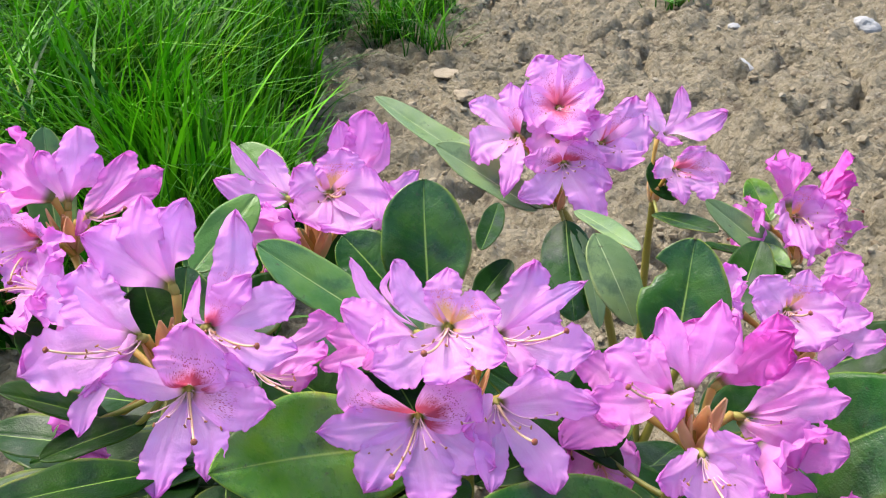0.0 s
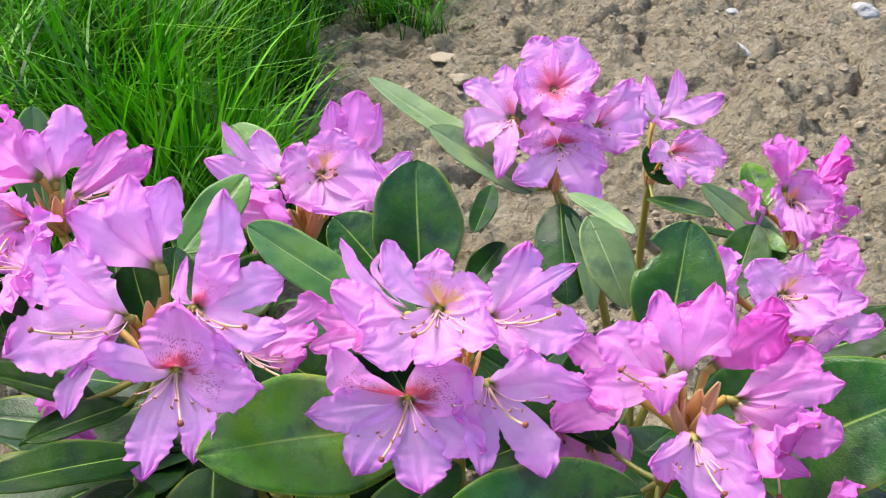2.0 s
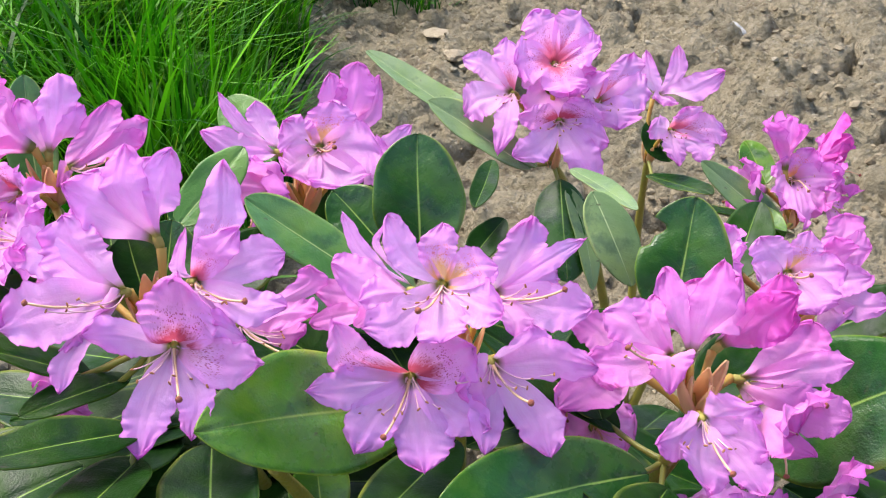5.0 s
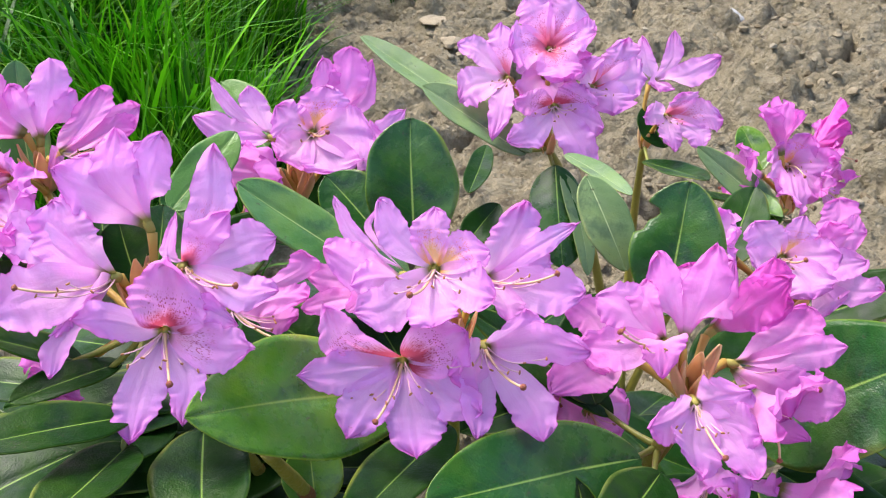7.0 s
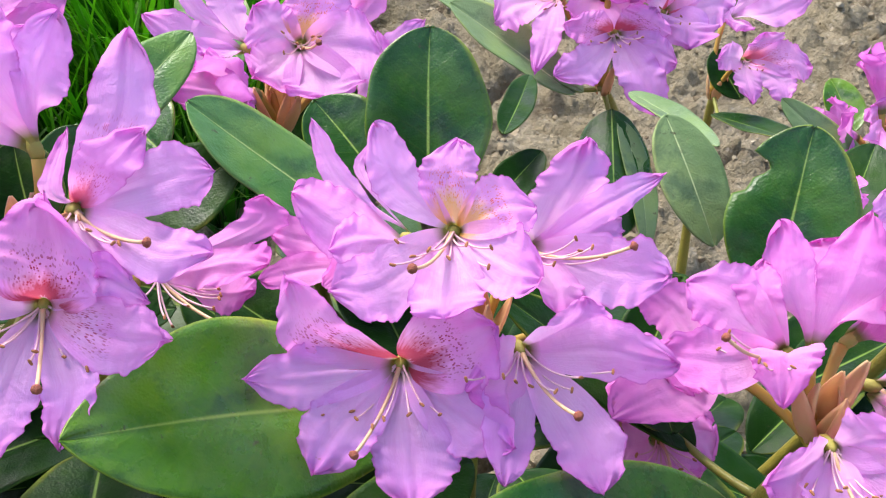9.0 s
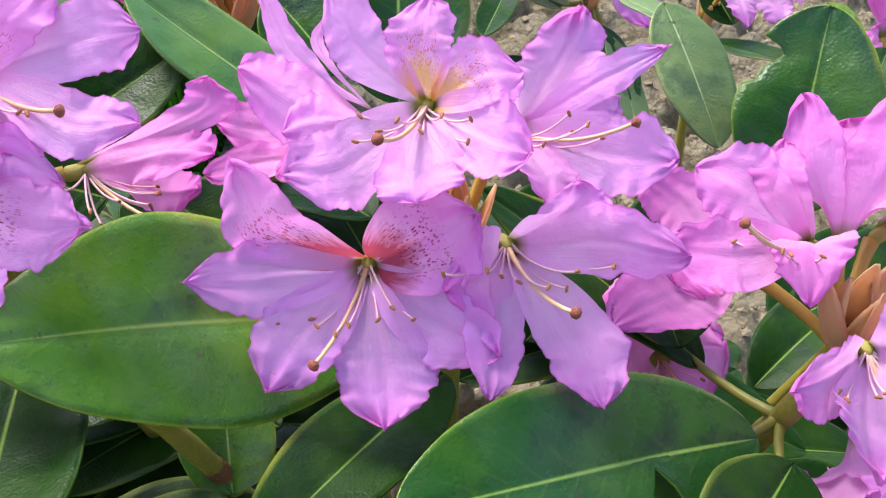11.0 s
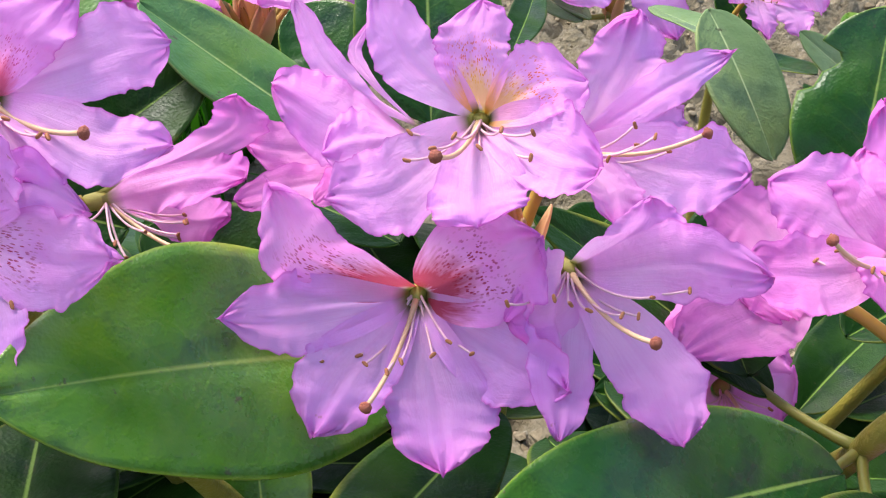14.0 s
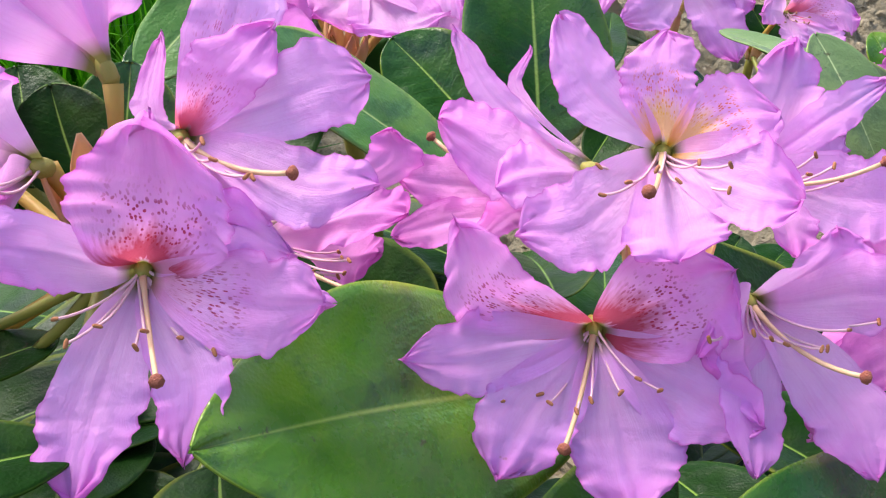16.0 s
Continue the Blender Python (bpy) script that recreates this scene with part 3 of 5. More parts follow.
def bract(shrub, base, way, up, length=0.022, wide=0.011, seed=1):
    rng = random.Random(seed)
    rows, uvs = [], []
    for i in range(9):
        s = i / 8
        w = wide / 2 * (math.sin(math.pi * (0.18 + 0.8 * s)) ** 0.8)
        row, uvr = [], []
        for j in range(7):
            v = j / 3 - 1
            row.append((s * length, w * v, -0.2 * w * v * v * 2 + 0.12 * length * math.sin(2.2 * s) + 0.0004 * math.sin(9 * v + seed)))
            uvr.append((s, v * 0.5 + 0.5))
        rows.append(row), uvs.append(uvr)
    return add_object("bract", sheet_mesh("bract", rows, uvs, BRACT, 0.0004), None, shrub, "", Matrix.Translation(base) @ turned(up, way) @ pose(0, 0, 0, 0, rng.uniform(-15, 10), rng.uniform(-12, 12)))


def truss_base(shrub, at, out=(0, 0, 1), n=6, seed=1, size=1.0):
    """The ring of papery scales at the foot of a flower cluster."""
    rng = random.Random(seed)
    q = turned(out, (0, -1, 0))
    for i in range(n):
        a = 2 * math.pi * i / n + rng.uniform(-0.3, 0.3)
        side = q @ Vector((math.cos(a), math.sin(a), 0))
        way = (Vector(out) * rng.uniform(0.8, 1.3) + side * rng.uniform(0.12, 0.34)).normalized()
        bract(shrub, Vector(at) + side * 0.004, way, side, rng.uniform(0.022, 0.033) * size, rng.uniform(0.007, 0.0105) * size, seed * 13 + i)


def stem(shrub, points, r0, r1, material=None):
    pts = [Vector(p) for p in points]
    fine = []
    for i in range(len(pts) - 1):
        p0, p1, p2, p3 = pts[max(i - 1, 0)], pts[i], pts[i + 1], pts[min(i + 2, len(pts) - 1)]
        for k in range(6):
            t = k / 6
            fine.append(0.5 * (2 * p1 + (p2 - p0) * t + (2 * p0 - 5 * p1 + 4 * p2 - p3) * t * t + (3 * p1 - p0 - 3 * p2 + p3) * t ** 3))
    fine.append(pts[-1])
    n = len(fine) - 1
    return add_object("stem", tube_mesh("stem", fine, [(r0 + (r1 - r0) * i / n) * (1 + 0.08 * math.sin(i * 1.9)) for i in range(n + 1)], material or STEM, 10), None, shrub)


def leaf_scar(shrub, at, way):
    """The swollen ring and scales where a year's growth ends."""
    q = Matrix.Translation(at) @ turned(way, (0, 0, 1))
    pts = [(0, 0, z) for z in (-0.006, -0.003, -0.001, 0.001, 0.003, 0.006)]
    add_object("leaf_scar", tube_mesh("leaf_scar", pts, [0.0035, 0.0041, 0.0038, 0.0042, 0.0039, 0.0035], SCAR, 12), None, shrub, "", q)

# ---- ground ----
def ground_height(x, y):
    n = noise.fractal(Vector((x * 2.6, y * 2.6, 0.3)), 1.0, 2.0, 3) * 0.020
    near = smooth(-1.15, -0.7, x) * (1 - smooth(1.5, 1.95, x)) * smooth(0.3, 0.75, y) * (1 - smooth(3.25, 3.8, y))
    if near < 0.01:
        return n
    base = n
    wx, wy = x + 0.05 * noise.noise(Vector((x * 8, y * 8, 0))), y + 0.05 * noise.noise(Vector((x * 8, y * 8, 6)))
    d = noise.voronoi(Vector((wx * 9, wy * 12, 1.1)))[0]
    n += 0.045 * min(1.0, (d[1] - d[0]) * 2.6) ** 0.7 * (0.45 + 0.55 * noise.noise(Vector((x * 5, y * 5, 8.8))))
    d = noise.voronoi(Vector((wx * 24, wy * 30, 3.1)))[0]
    n += 0.018 * min(1.0, (d[1] - d[0]) * 2.4) ** 0.7
    n += 0.024 * noise.noise(Vector((x * 17, y * 17, 7.7))) + 0.010 * noise.noise(Vector((x * 48, y * 48, 3.7)))
    crack = abs(noise.noise(Vector((x * 4.5 + 9, y * 4.5, 2.2))))
    n += -0.06 * max(0.0, 0.08 - crack) / 0.08 - 0.022
    return base + (n - base) * near


def spaced(lo, hi, near0, near1, step):
    """Grid lines: fine between near0 and near1, wider and wider beyond."""
    a = [near0 + step * i for i in range(int((near1 - near0) / step) + 1)]
    d, x = step, a[-1]
    while x < hi:
        d *= 1.35
        x += d
        a.append(x)
    d, x, low = step, near0, []
    while x > lo:
        d *= 1.35
        x -= d
        low.append(x)
    return low[::-1] + a


soil = Mat("bare_soil", 0.95, 0.2)
gp = soil.coords()
sc = soil.mix(soil.noise(gp, 5.0, 6.0, 0.65), (0.205, 0.170, 0.102), (0.31, 0.262, 0.172))
sc = soil.mix(soil.ramp(soil.noise(gp, 38.0, 6.0, 0.7), [(0.35, 0.0), (0.7, 0.85)]), sc, (0.37, 0.315, 0.225))
sc = soil.mix(soil.ramp(soil.noise(gp, 16.0, 5.0, 0.6), [(0.56, 0.0), (0.70, 0.75)]), sc, (0.085, 0.06, 0.042))
grit = soil.node("TexVoronoi", 0, Vector=gp, Scale=85.0)
sc = soil.mix(soil.ramp(grit, [(0.12, 0.45), (0.3, 0.0)]), sc, (0.42, 0.38, 0.32))
soil.put(soil.b.inputs["Base Color"], sc)
hh = soil.math("ADD", soil.math("MULTIPLY", soil.noise(gp, 30.0, 7.0, 0.7), 1.4), soil.math("MULTIPLY", grit, 0.3))
soil.bump(hh, 1.0, 0.03)
SOIL = soil.m
xs, ys = spaced(-60, 60, -0.75, 1.55, 0.0085), spaced(-60, 60, 0.7, 3.3, 0.0095)
gv = [(x, y, ground_height(x, y)) for y in ys for x in xs]
nx = len(xs)
gf = [(j * nx + i, j * nx + i + 1, (j + 1) * nx + i + 1, (j + 1) * nx + i) for j in range(len(ys) - 1) for i in range(nx - 1)]
gm = bpy.data.meshes.new("ground")
gm.from_pydata(gv, [], gf)
gm.polygons.foreach_set("use_smooth", [True] * len(gf))
tagged(add_object("ground", gm, SOIL), "bare crumbly grey-brown garden soil with cracks and grit", "soil", kind="structure")

# ---- grass ----
GRASS = Mat("grass_blade", 0.42, 0.12)
u, along, v, across = GRASS.uv()
isl = GRASS.node("NewGeometry", 8)
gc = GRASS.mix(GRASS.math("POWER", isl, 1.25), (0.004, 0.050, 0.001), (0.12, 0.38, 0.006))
# painted shade: blades run to near black at the foot of the turf
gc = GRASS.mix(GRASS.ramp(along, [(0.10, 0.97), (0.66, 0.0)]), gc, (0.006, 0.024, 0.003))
gc = GRASS.mix(GRASS.ramp(isl, [(0.60, 0.0), (0.62, 0.55), (0.64, 0.55), (0.66, 0.0)]), gc, (0.20, 0.36, 0.10))
gc = GRASS.mix(GRASS.ramp(isl, [(0.975, 0.0), (0.985, 0.8)]), gc, (0.30, 0.42, 0.03))
GRASS.put(GRASS.b.inputs["Base Color"], gc)
GRASS.thin(GRASS.mix(0.5, gc, (0.03, 0.28, 0.004)), 0.28)


def in_turf(x, y):
    """Turf grows left of a ragged line."""
    edge = EDGE_A + EDGE_B * (y - 2.0) + 0.08 * noise.noise(Vector((y * 3.0, 1.7, 0)))
    round_off = 2.1 + 0.5 * noise.noise(Vector((x * 1.1, y * 1.1, 3.0))) - math.hypot((x + 1.0) * 1.25, y - 2.9)
    return min(edge - x, round_off)


EDGE_A, EDGE_B = -0.22, -0.02
rng = np.random.default_rng(5)
verts, faces, uvl = [], [], []


def blade(x, y, z0, h, lean, bend, turn, w, top=1.0):
    n0 = len(verts)
    cx, cy = math.cos(turn), math.sin(turn)
    for k in range(6):
        s = k / 5
        out = h * (lean * s + bend * s ** 2.4)
        up = h * (s - 0.45 * bend * s ** 2.6)
        ww = w * (1 - s) ** 0.55 * (0.75 + 0.4 * s) + 0.0002
        px_, py_ = x + out * cx, y + out * cy
        verts.append((px_ - cy * ww, py_ + cx * ww, z0 + up))
        verts.append((px_ + cy * ww, py_ - cx * ww, z0 + up + 0.15 * ww))
        uvl.extend(((s * top, 0.0), (s * top, 1.0)))
        if k:
            a = n0 + 2 * k
            faces.append((a - 2, a - 1, a + 1, a))


for i in range(420):
    x, y = rng.uniform(-1.5, -0.5), rng.uniform(1.5, 3.4)
    blade(x, y, ground_height(x, y) - 0.004, rng.uniform(0.25, 0.42), rng.uniform(0.1, 0.5), rng.uniform(0.2, 1.0), rng.uniform(0, 6.28), rng.uniform(0.0038, 0.0062))
n_made = 0
while n_made < 38000:
    x, y = rng.uniform(-2.2, 0.25), 0.9 + 3.6 * rng.random() ** 1.4
    d = in_turf(x, y)
    if d < 0 or (d < 0.05 and rng.random() > d / 0.05):
        continue
    if noise.noise(Vector((x * 7.0, y * 7.0, 4.4))) < -0.12 and rng.random() < 0.7:
        continue
    n_made += 1
    h = rng.uniform(0.16, 0.42) * (0.6 + 0.4 * smooth(0, 0.2, d))
    calm = 0.45 + 0.55 * smooth(0.05, 0.45, d)
    blade(x, y, ground_height(x, y) - 0.004, h, rng.uniform(0.05, 0.45) * calm, rng.uniform(0.1, 1.1) * calm, 9.0 * noise.noise(Vector((x * 2.4, y * 2.4, 7.0))) + rng.normal() * 0.8, rng.choice((0.0018, 0.0026, 0.0034, 0.0052)) * rng.uniform(0.8, 1.2))
# short growth at the foot of the turf, coloured near black as painted shade
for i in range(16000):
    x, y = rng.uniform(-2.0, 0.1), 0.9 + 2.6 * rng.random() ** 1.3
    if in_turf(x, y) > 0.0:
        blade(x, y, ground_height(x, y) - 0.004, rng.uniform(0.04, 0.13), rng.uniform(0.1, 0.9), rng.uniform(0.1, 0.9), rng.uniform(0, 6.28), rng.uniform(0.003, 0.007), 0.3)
# broad blades that have bent over
for i in range(900):
    x, y = rng.uniform(-1.5, -0.3), rng.uniform(1.4, 3.0)
    if in_turf(x, y) > 0.45:
        blade(x, y, ground_height(x, y) - 0.004, rng.uniform(0.26, 0.40), rng.uniform(0.4, 0.9), rng.uniform(0.7, 1.4), rng.uniform(0, 6.28), rng.uniform(0.003, 0.0052))
for tx, ty, many, tall in ((-0.118, 2.499, 160, 0.2), (-0.029, 2.416, 40, 0.16), (-0.045, 2.682, 200, 0.2), (0.582, 2.825, 60, 0.1)):
    for i in range(many):
        x, y = tx + rng.normal() * 0.03, ty + rng.normal() * 0.03
        blade(x, y, ground_height(x, y) - 0.004, tall * rng.uniform(0.5, 1.1), rng.uniform(0.05, 0.5), rng.uniform(0.1, 0.9), rng.uniform(0, 6.28), rng.uniform(0.0014, 0.003))
me = bpy.data.meshes.new("grass")
me.from_pydata(verts, [], faces)
lay = me.uv_layers.new(name="UVMap")
lay.data.foreach_set("uv", [c for lp in me.loops for c in uvl[lp.vertex_index]])
me.polygons.foreach_set("use_smooth", [True] * len(faces))
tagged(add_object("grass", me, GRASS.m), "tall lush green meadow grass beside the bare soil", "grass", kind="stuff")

# ---- crumbs and clods lying on the soil ----
rng = np.random.default_rng(9)
ico = bmesh.new()
bmesh.ops.create_icosphere(ico, subdivisions=1, radius=1.0)
ICO_V = [v.co.copy() for v in ico.verts]
ICO_F = [tuple(v.index for v in f.verts) for f in ico.faces]
ico.free()


def lump(verts, faces, at, r, squash, rng, rough=0.35):
    n0 = len(verts)
    o = Vector(rng.uniform(-50, 50, 3))
    turn = Euler(rng.uniform(0, 6.28, 3)).to_matrix()
    for v in ICO_V:
        w = turn @ (v * (1 + rough * noise.noise(v * 1.3 + o) * 2))
        verts.append((at[0] + w.x * r, at[1] + w.y * r, at[2] + w.z * r * squash))
    faces.extend(tuple(n0 + i for i in f) for f in ICO_F)


def lump_mesh(name, verts, faces, material):
    me = bpy.data.meshes.new(name)
    me.from_pydata(verts, [], faces)
    me.materials.append(material)
    return me


CRUMB = Mat("soil_crumb", 0.95, 0.15)
cp, ci = CRUMB.coords(), CRUMB.node("NewGeometry", 8)
cc = CRUMB.ramp(ci, [(0.0, (0.16, 0.125, 0.078)), (0.45, (0.25, 0.205, 0.135)), (0.88, (0.33, 0.28, 0.195)), (1.0, (0.40, 0.36, 0.28))])
cc = CRUMB.mix(CRUMB.math("MULTIPLY", CRUMB.noise(cp, 120.0, 4.0), 0.5), cc, (0.17, 0.13, 0.085))
CRUMB.put(CRUMB.b.inputs["Base Color"], cc)
CRUMB.bump(CRUMB.noise(cp, 220.0, 5.0, 0.7), 0.8, 0.004)
cv_, cf_ = [], []
for i in range(14000):
    y = 0.75 + 2.7 * rng.random() ** 1.15
    x = rng.uniform(-0.45 - 0.15 * y, 0.15 + 0.52 * y)
    if in_turf(x, y) > 0.02:
        continue
    patch = noise.noise(Vector((x * 3.5, y * 3.5, 5.0)))
    r = 0.0016 + 0.0062 * rng.random() ** 4.5 * (1.2 + patch)
    lump(cv_, cf_, (x, y, ground_height(x, y) - r * 0.05), r, 0.7, rng)
tagged(add_object("soil_crumbs", lump_mesh("soil_crumbs", cv_, cf_, CRUMB.m), CRUMB.m), "loose crumbs and clods of dry grey-brown soil", "soil", kind="stuff")

# ---- stones ----
STONE = plain_material("pale_stone", (0.24, 0.235, 0.22), (0.36, 0.35, 0.335), 45.0, 0.8, 0.6, 0.004)
BUFF = plain_material("buff_stone", (0.24, 0.19, 0.125), (0.36, 0.30, 0.21), 60.0, 0.9, 0.9, 0.006)
for i, (x, y, r, sq, label) in enumerate((
    (0.970, 2.597, 0.032, 0.7, "white angular stone lying on bare soil"),
    (0.617, 2.329, 0.036, 0.55, "flat pale broken stone half sunk in soil"),
    (0.674, 2.611, 0.014, 0.6, "small pale stone on bare soil"),
    (0.007, 2.244, 0.028, 0.14, "broad buff stone lying at the edge of the soil"),
    (0.038, 2.061, 0.02, 0.5, "buff stone among soil crumbs"),
    (0.468, 2.262, 0.012, 0.6, "small pale stone on bare soil"),
)):
    bm = bmesh.new()
    bmesh.ops.create_icosphere(bm, subdivisions=3, radius=r)
    for v in bm.verts:
        v.co *= 1 + 0.5 * noise.noise(v.co / r * 0.8 + Vector((i * 7.0, 0, 0))) + 0.12 * noise.noise(v.co / r * 3)
        v.co.z *= sq
    me = bpy.data.meshes.new("stone")
    bm.to_mesh(me)
    bm.free()
    tagged(add_object("stone", me, BUFF if "buff" in label else STONE, None, "", pose(x, y, ground_height(x, y) + r * sq * 0.5, 0, 0, 40 * i)), label, "stone", "stones on the soil")


# ---- weeds ----
WEED = leaf_material("weed_leaf", (0.10, 0.24, 0.04), (0.05, 0.16, 0.03), (0.18, 0.30, 0.08), 0.5)


def weed(at, n, size, seed, label):
    """A rosette of thin toothed leaves."""
    rng = random.Random(seed)
    top = tagged(new("weed"), label, "weed")
    top.location = at
    for i in range(n):
        a = 2 * math.pi * i / n + rng.uniform(-0.5, 0.5)
        ln, rise = size * rng.uniform(0.7, 1.2), rng.uniform(0.5, 1.3)
        rows, uvs = [], []
        for k in range(19):
            s = k / 18
            tooth = 1 if k % 3 else 0.42
            w = 0.16 * ln * math.sin(math.pi * min(1, 0.06 + 0.94 * s)) ** 0.7 * tooth + 0.0006
            row = [(ln * s * math.cos(0.5 * rise * s) * 0.9, w * v, ln * rise * (s - 0.55 * s * s) + 0.15 * abs(v) * w) for v in (-1, -0.4, 0, 0.4, 1)]
            rows.append(row), uvs.append([(s, 0.0), (s, 0.3), (s, 0.5), (s, 0.7), (s, 1.0)])
        add_object("leaf", sheet_mesh("leaf", rows, uvs, WEED, 0.0004), None, top, "", Matrix.Translation(at) @ pose(0, 0, 0, 0, 0, math.degrees(a)))
    return top


for at, n, size, seed, label in (
    ((-0.323, 1.654), 8, 0.22, 375, "jagged pale-green weed at the edge of the grass"),
    ((-0.245, 1.633), 7, 0.2, 440, "jagged pale-green weed at the edge of the grass"),
    ((0.588, 1.978), 4, 0.025, 1355, "tiny green seedling sprouting from bare soil"),
    ((-0.024, 2.478), 5, 0.05, 765, "small green seedling tuft on the soil"),
    ((0.592, 2.804), 8, 0.07, 1210, "patch of low green weeds on the soil"),
):
    weed(Vector((*at, ground_height(*at) - 0.003)), n, size, seed, label)

# ---- the front shrub ----
front = tagged(new("rhododendron_shrub"), "low rhododendron shrub in full lilac-pink bloom with dark glossy leaves", "shrub")
front.location = (0.03, 0.66, 0.0)
front_root = Vector(front.location)
rear = tagged(new("rhododendron_shrub"), "smaller rhododendron shrub with three pink flower clusters, growing in bare soil", "shrub")
rear.location = (0.2, 0.98, 0.0)
rear_root = Vector(rear.location)

bloom(front, (-0.1145, 0.4368, 0.4563), (-0.050, -0.952, 0.301), 'red', [
    (-10, 32.9, 12, 15.7, -4, 12, 17.6, -7, 1, 0),
    (-94, 40, 17, 26.2, -2.3, 15, 11.7, 0, 10, 0.1),
    (-161, 35.8, 22, 22.5, 5.8, 15.5, 8.7, -3, 6, 0.5),
    (165, 44.1, 22, 27.8, -1.4, 15.5, 11.1, 3, -19, 0.45),
    (75, 35, 18, 20.5, -2.5, 14, 9.4, 0, -37, 0.3),
    (-79, 32.8, 10, 22.3, 8.6, 11.5, 6.9, -13, 3, 0.1)], spotted=2, dotted=True, stamens=9, style=(-14.7, -8.5, 28.4), stem=(-0.1289, 0.4604, 0.4419), seed=101)
bloom(front, (-0.1065, 0.4475, 0.4821), (0.300, -0.800, 0.520), 'rose', [
    (-41, 28.1, 12, 13.6, 1.6, 13, 7.9, -7, -6, 0.1),
    (-17, 52.6, 0, 29.2, -4.2, 4, 9.8, 0, -12, 0),
    (-75, 38.3, 16, 26.1, 1.2, 14, 9.8, 0, 1, 0),
    (-110, 38.2, 20, 25.1, -4.4, 17, 8.6, -7, 2, 0.1),
    (-162, 20.5, 12, 16.5, 2.5, 11, 9, 6, 40, 0.1),
    (6, 22, -4, 6.8, 5.7, 1, 3.6, -16, 19, 0.1)], spotted=2, stamens=9, style=(-9.9, -18.4, 19.1), stem=(-0.1289, 0.4604, 0.4419), seed=102)
bloom(front, (-0.1280, 0.4789, 0.4856), (-0.422, 0.399, 0.814), 'plain', [
    (-137, 27.9, 37.7, 18.8, 5.1, 23.3, 12.4, 53, -67, 0.05),
    (-40, 9.6, 43, 9.2, -8.2, 26.7, 10.5, -13, 23, 0),
    (15, 21.8, 33.7, 10.9, -5.2, 18.4, 9.7, -48, 56, 0),
    (173, 21.1, 41.8, 16.9, -1.1, 30.6, 13.8, -15, 58, 0),
    (63, 16.1, 36.7, 12.1, 3.7, 27.8, 12.2, 30, -55, 0)], spotted=0, stamens=0, stem=(-0.1289, 0.4604, 0.4419), seed=103)
bloom(front, (-0.0957, 0.4788, 0.4399), (0.951, 0.286, 0.122), 'mid', [
    (-6, 18.6, 40.9, 10.4, -0.6, 37.9, 8.8, -65, 55, 0),
    (98, 9.7, 37.2, 7, -1.6, 24.9, 9.7, -51, 41, 0.25),
    (-151, 14.9, 31.3, 12.8, -1.3, 23.2, 7.7, 41, -65, 0.1)], spotted=0, stamens=9, style=(-16.6, 23.7, 23.5), stem=(-0.1289, 0.4604, 0.4419), seed=104)
bloom(front, (-0.1394, 0.4564, 0.4709), (-0.220, -0.860, 0.460), 'plain', [
    (109, 53.1, 16, 31.4, -1.2, 15, 15.6, 4, -10, 0.1),
    (41, 42.7, 4, 27.1, 5.3, 6, 17.6, 0, 25, 0.1),
    (154, 47.8, 16, 33.2, -3.6, 14, 8.1, 0, -38, 0.2),
    (72, 57.9, 0, 44.7, -4, 4, 11.1, 0, -8, 0.1),
    (148, 24.4, 12, 18.8, -3, 13, 14.5, -4, -77, 0.1)], spotted=0, stamens=9, style=(-4.7, 32.1, 26.0), stem=(-0.1289, 0.4604, 0.4419), seed=105)
bloom(front, (-0.0116, 0.4564, 0.4275), (-0.121, -0.946, 0.302), 'red', [
    (48, 43.1, 18, 26.5, 7.4, 14.5, 10, 3, 14, 0.05),
    (-58, 34.7, 16, 21.2, -0.3, 14, 15, -8, -3, 0),
    (93, 44.5, 20, 27.5, 0.5, 15.5, 10.3, 3, 3, 0.6),
    (143, 36.5, 22, 23.2, -2.5, 15.5, 11.9, 2, -18, 0.15),
    (-166, 37.7, 24, 25.6, 1.1, 16, 13.7, 0, 11, 0.35),
    (-114, 40.9, 20, 25.4, -1.2, 15, 11.9, 0, 5, 0.4)], spotted=2, stamens=9, style=(-18.1, 7.7, 32.0), stem=(0.0115, 0.4765, 0.4132), seed=106)
bloom(front, (0.0027, 0.4680, 0.4698), (-0.130, -0.831, 0.541), 'gold', [
    (0, 26.3, 8, 15.6, 1.8, 9, 9.5, 0, -2, 0),
    (-71, 25.6, 10, 16.6, 2.6, 10.5, 9.7, -9, -8, 0),
    (40, 38.4, 10, 21.8, 4.3, 9, 8, 7, -1, 0.05),
    (122, 38.3, 16, 25.4, 5.4, 13, 11, 5, 11, 0),
    (-176, 26, 18, 20, 0.2, 15.5, 11.7, 2, -10, 0),
    (-114, 30, 16, 19.2, -0.5, 13.5, 11.4, -13, -13, 0)], spotted=2, stamens=9, style=(-12.6, 6.2, 33.5), stem=(0.0115, 0.4765, 0.4132), seed=107)
bloom(front, (-0.0111, 0.4789, 0.4595), (-0.860, 0.312, 0.402), 'plain', [
    (-149, 8.6, 38.3, 8, 0.2, 21.9, 11.3, 26, -82, 0),
    (32, 14.8, 47.7, 4, 1.5, 29.3, 4.5, 41, -69, 0.1),
    (37, 22.1, 29.4, 12, 3.8, 26.9, 2, 60, -53, 0.1),
    (-144, 17.3, 18.7, 10.4, 1, 13, 9.1, 37, -86, 0)], spotted=0, stamens=0, stem=(0.0115, 0.4765, 0.4132), seed=108)
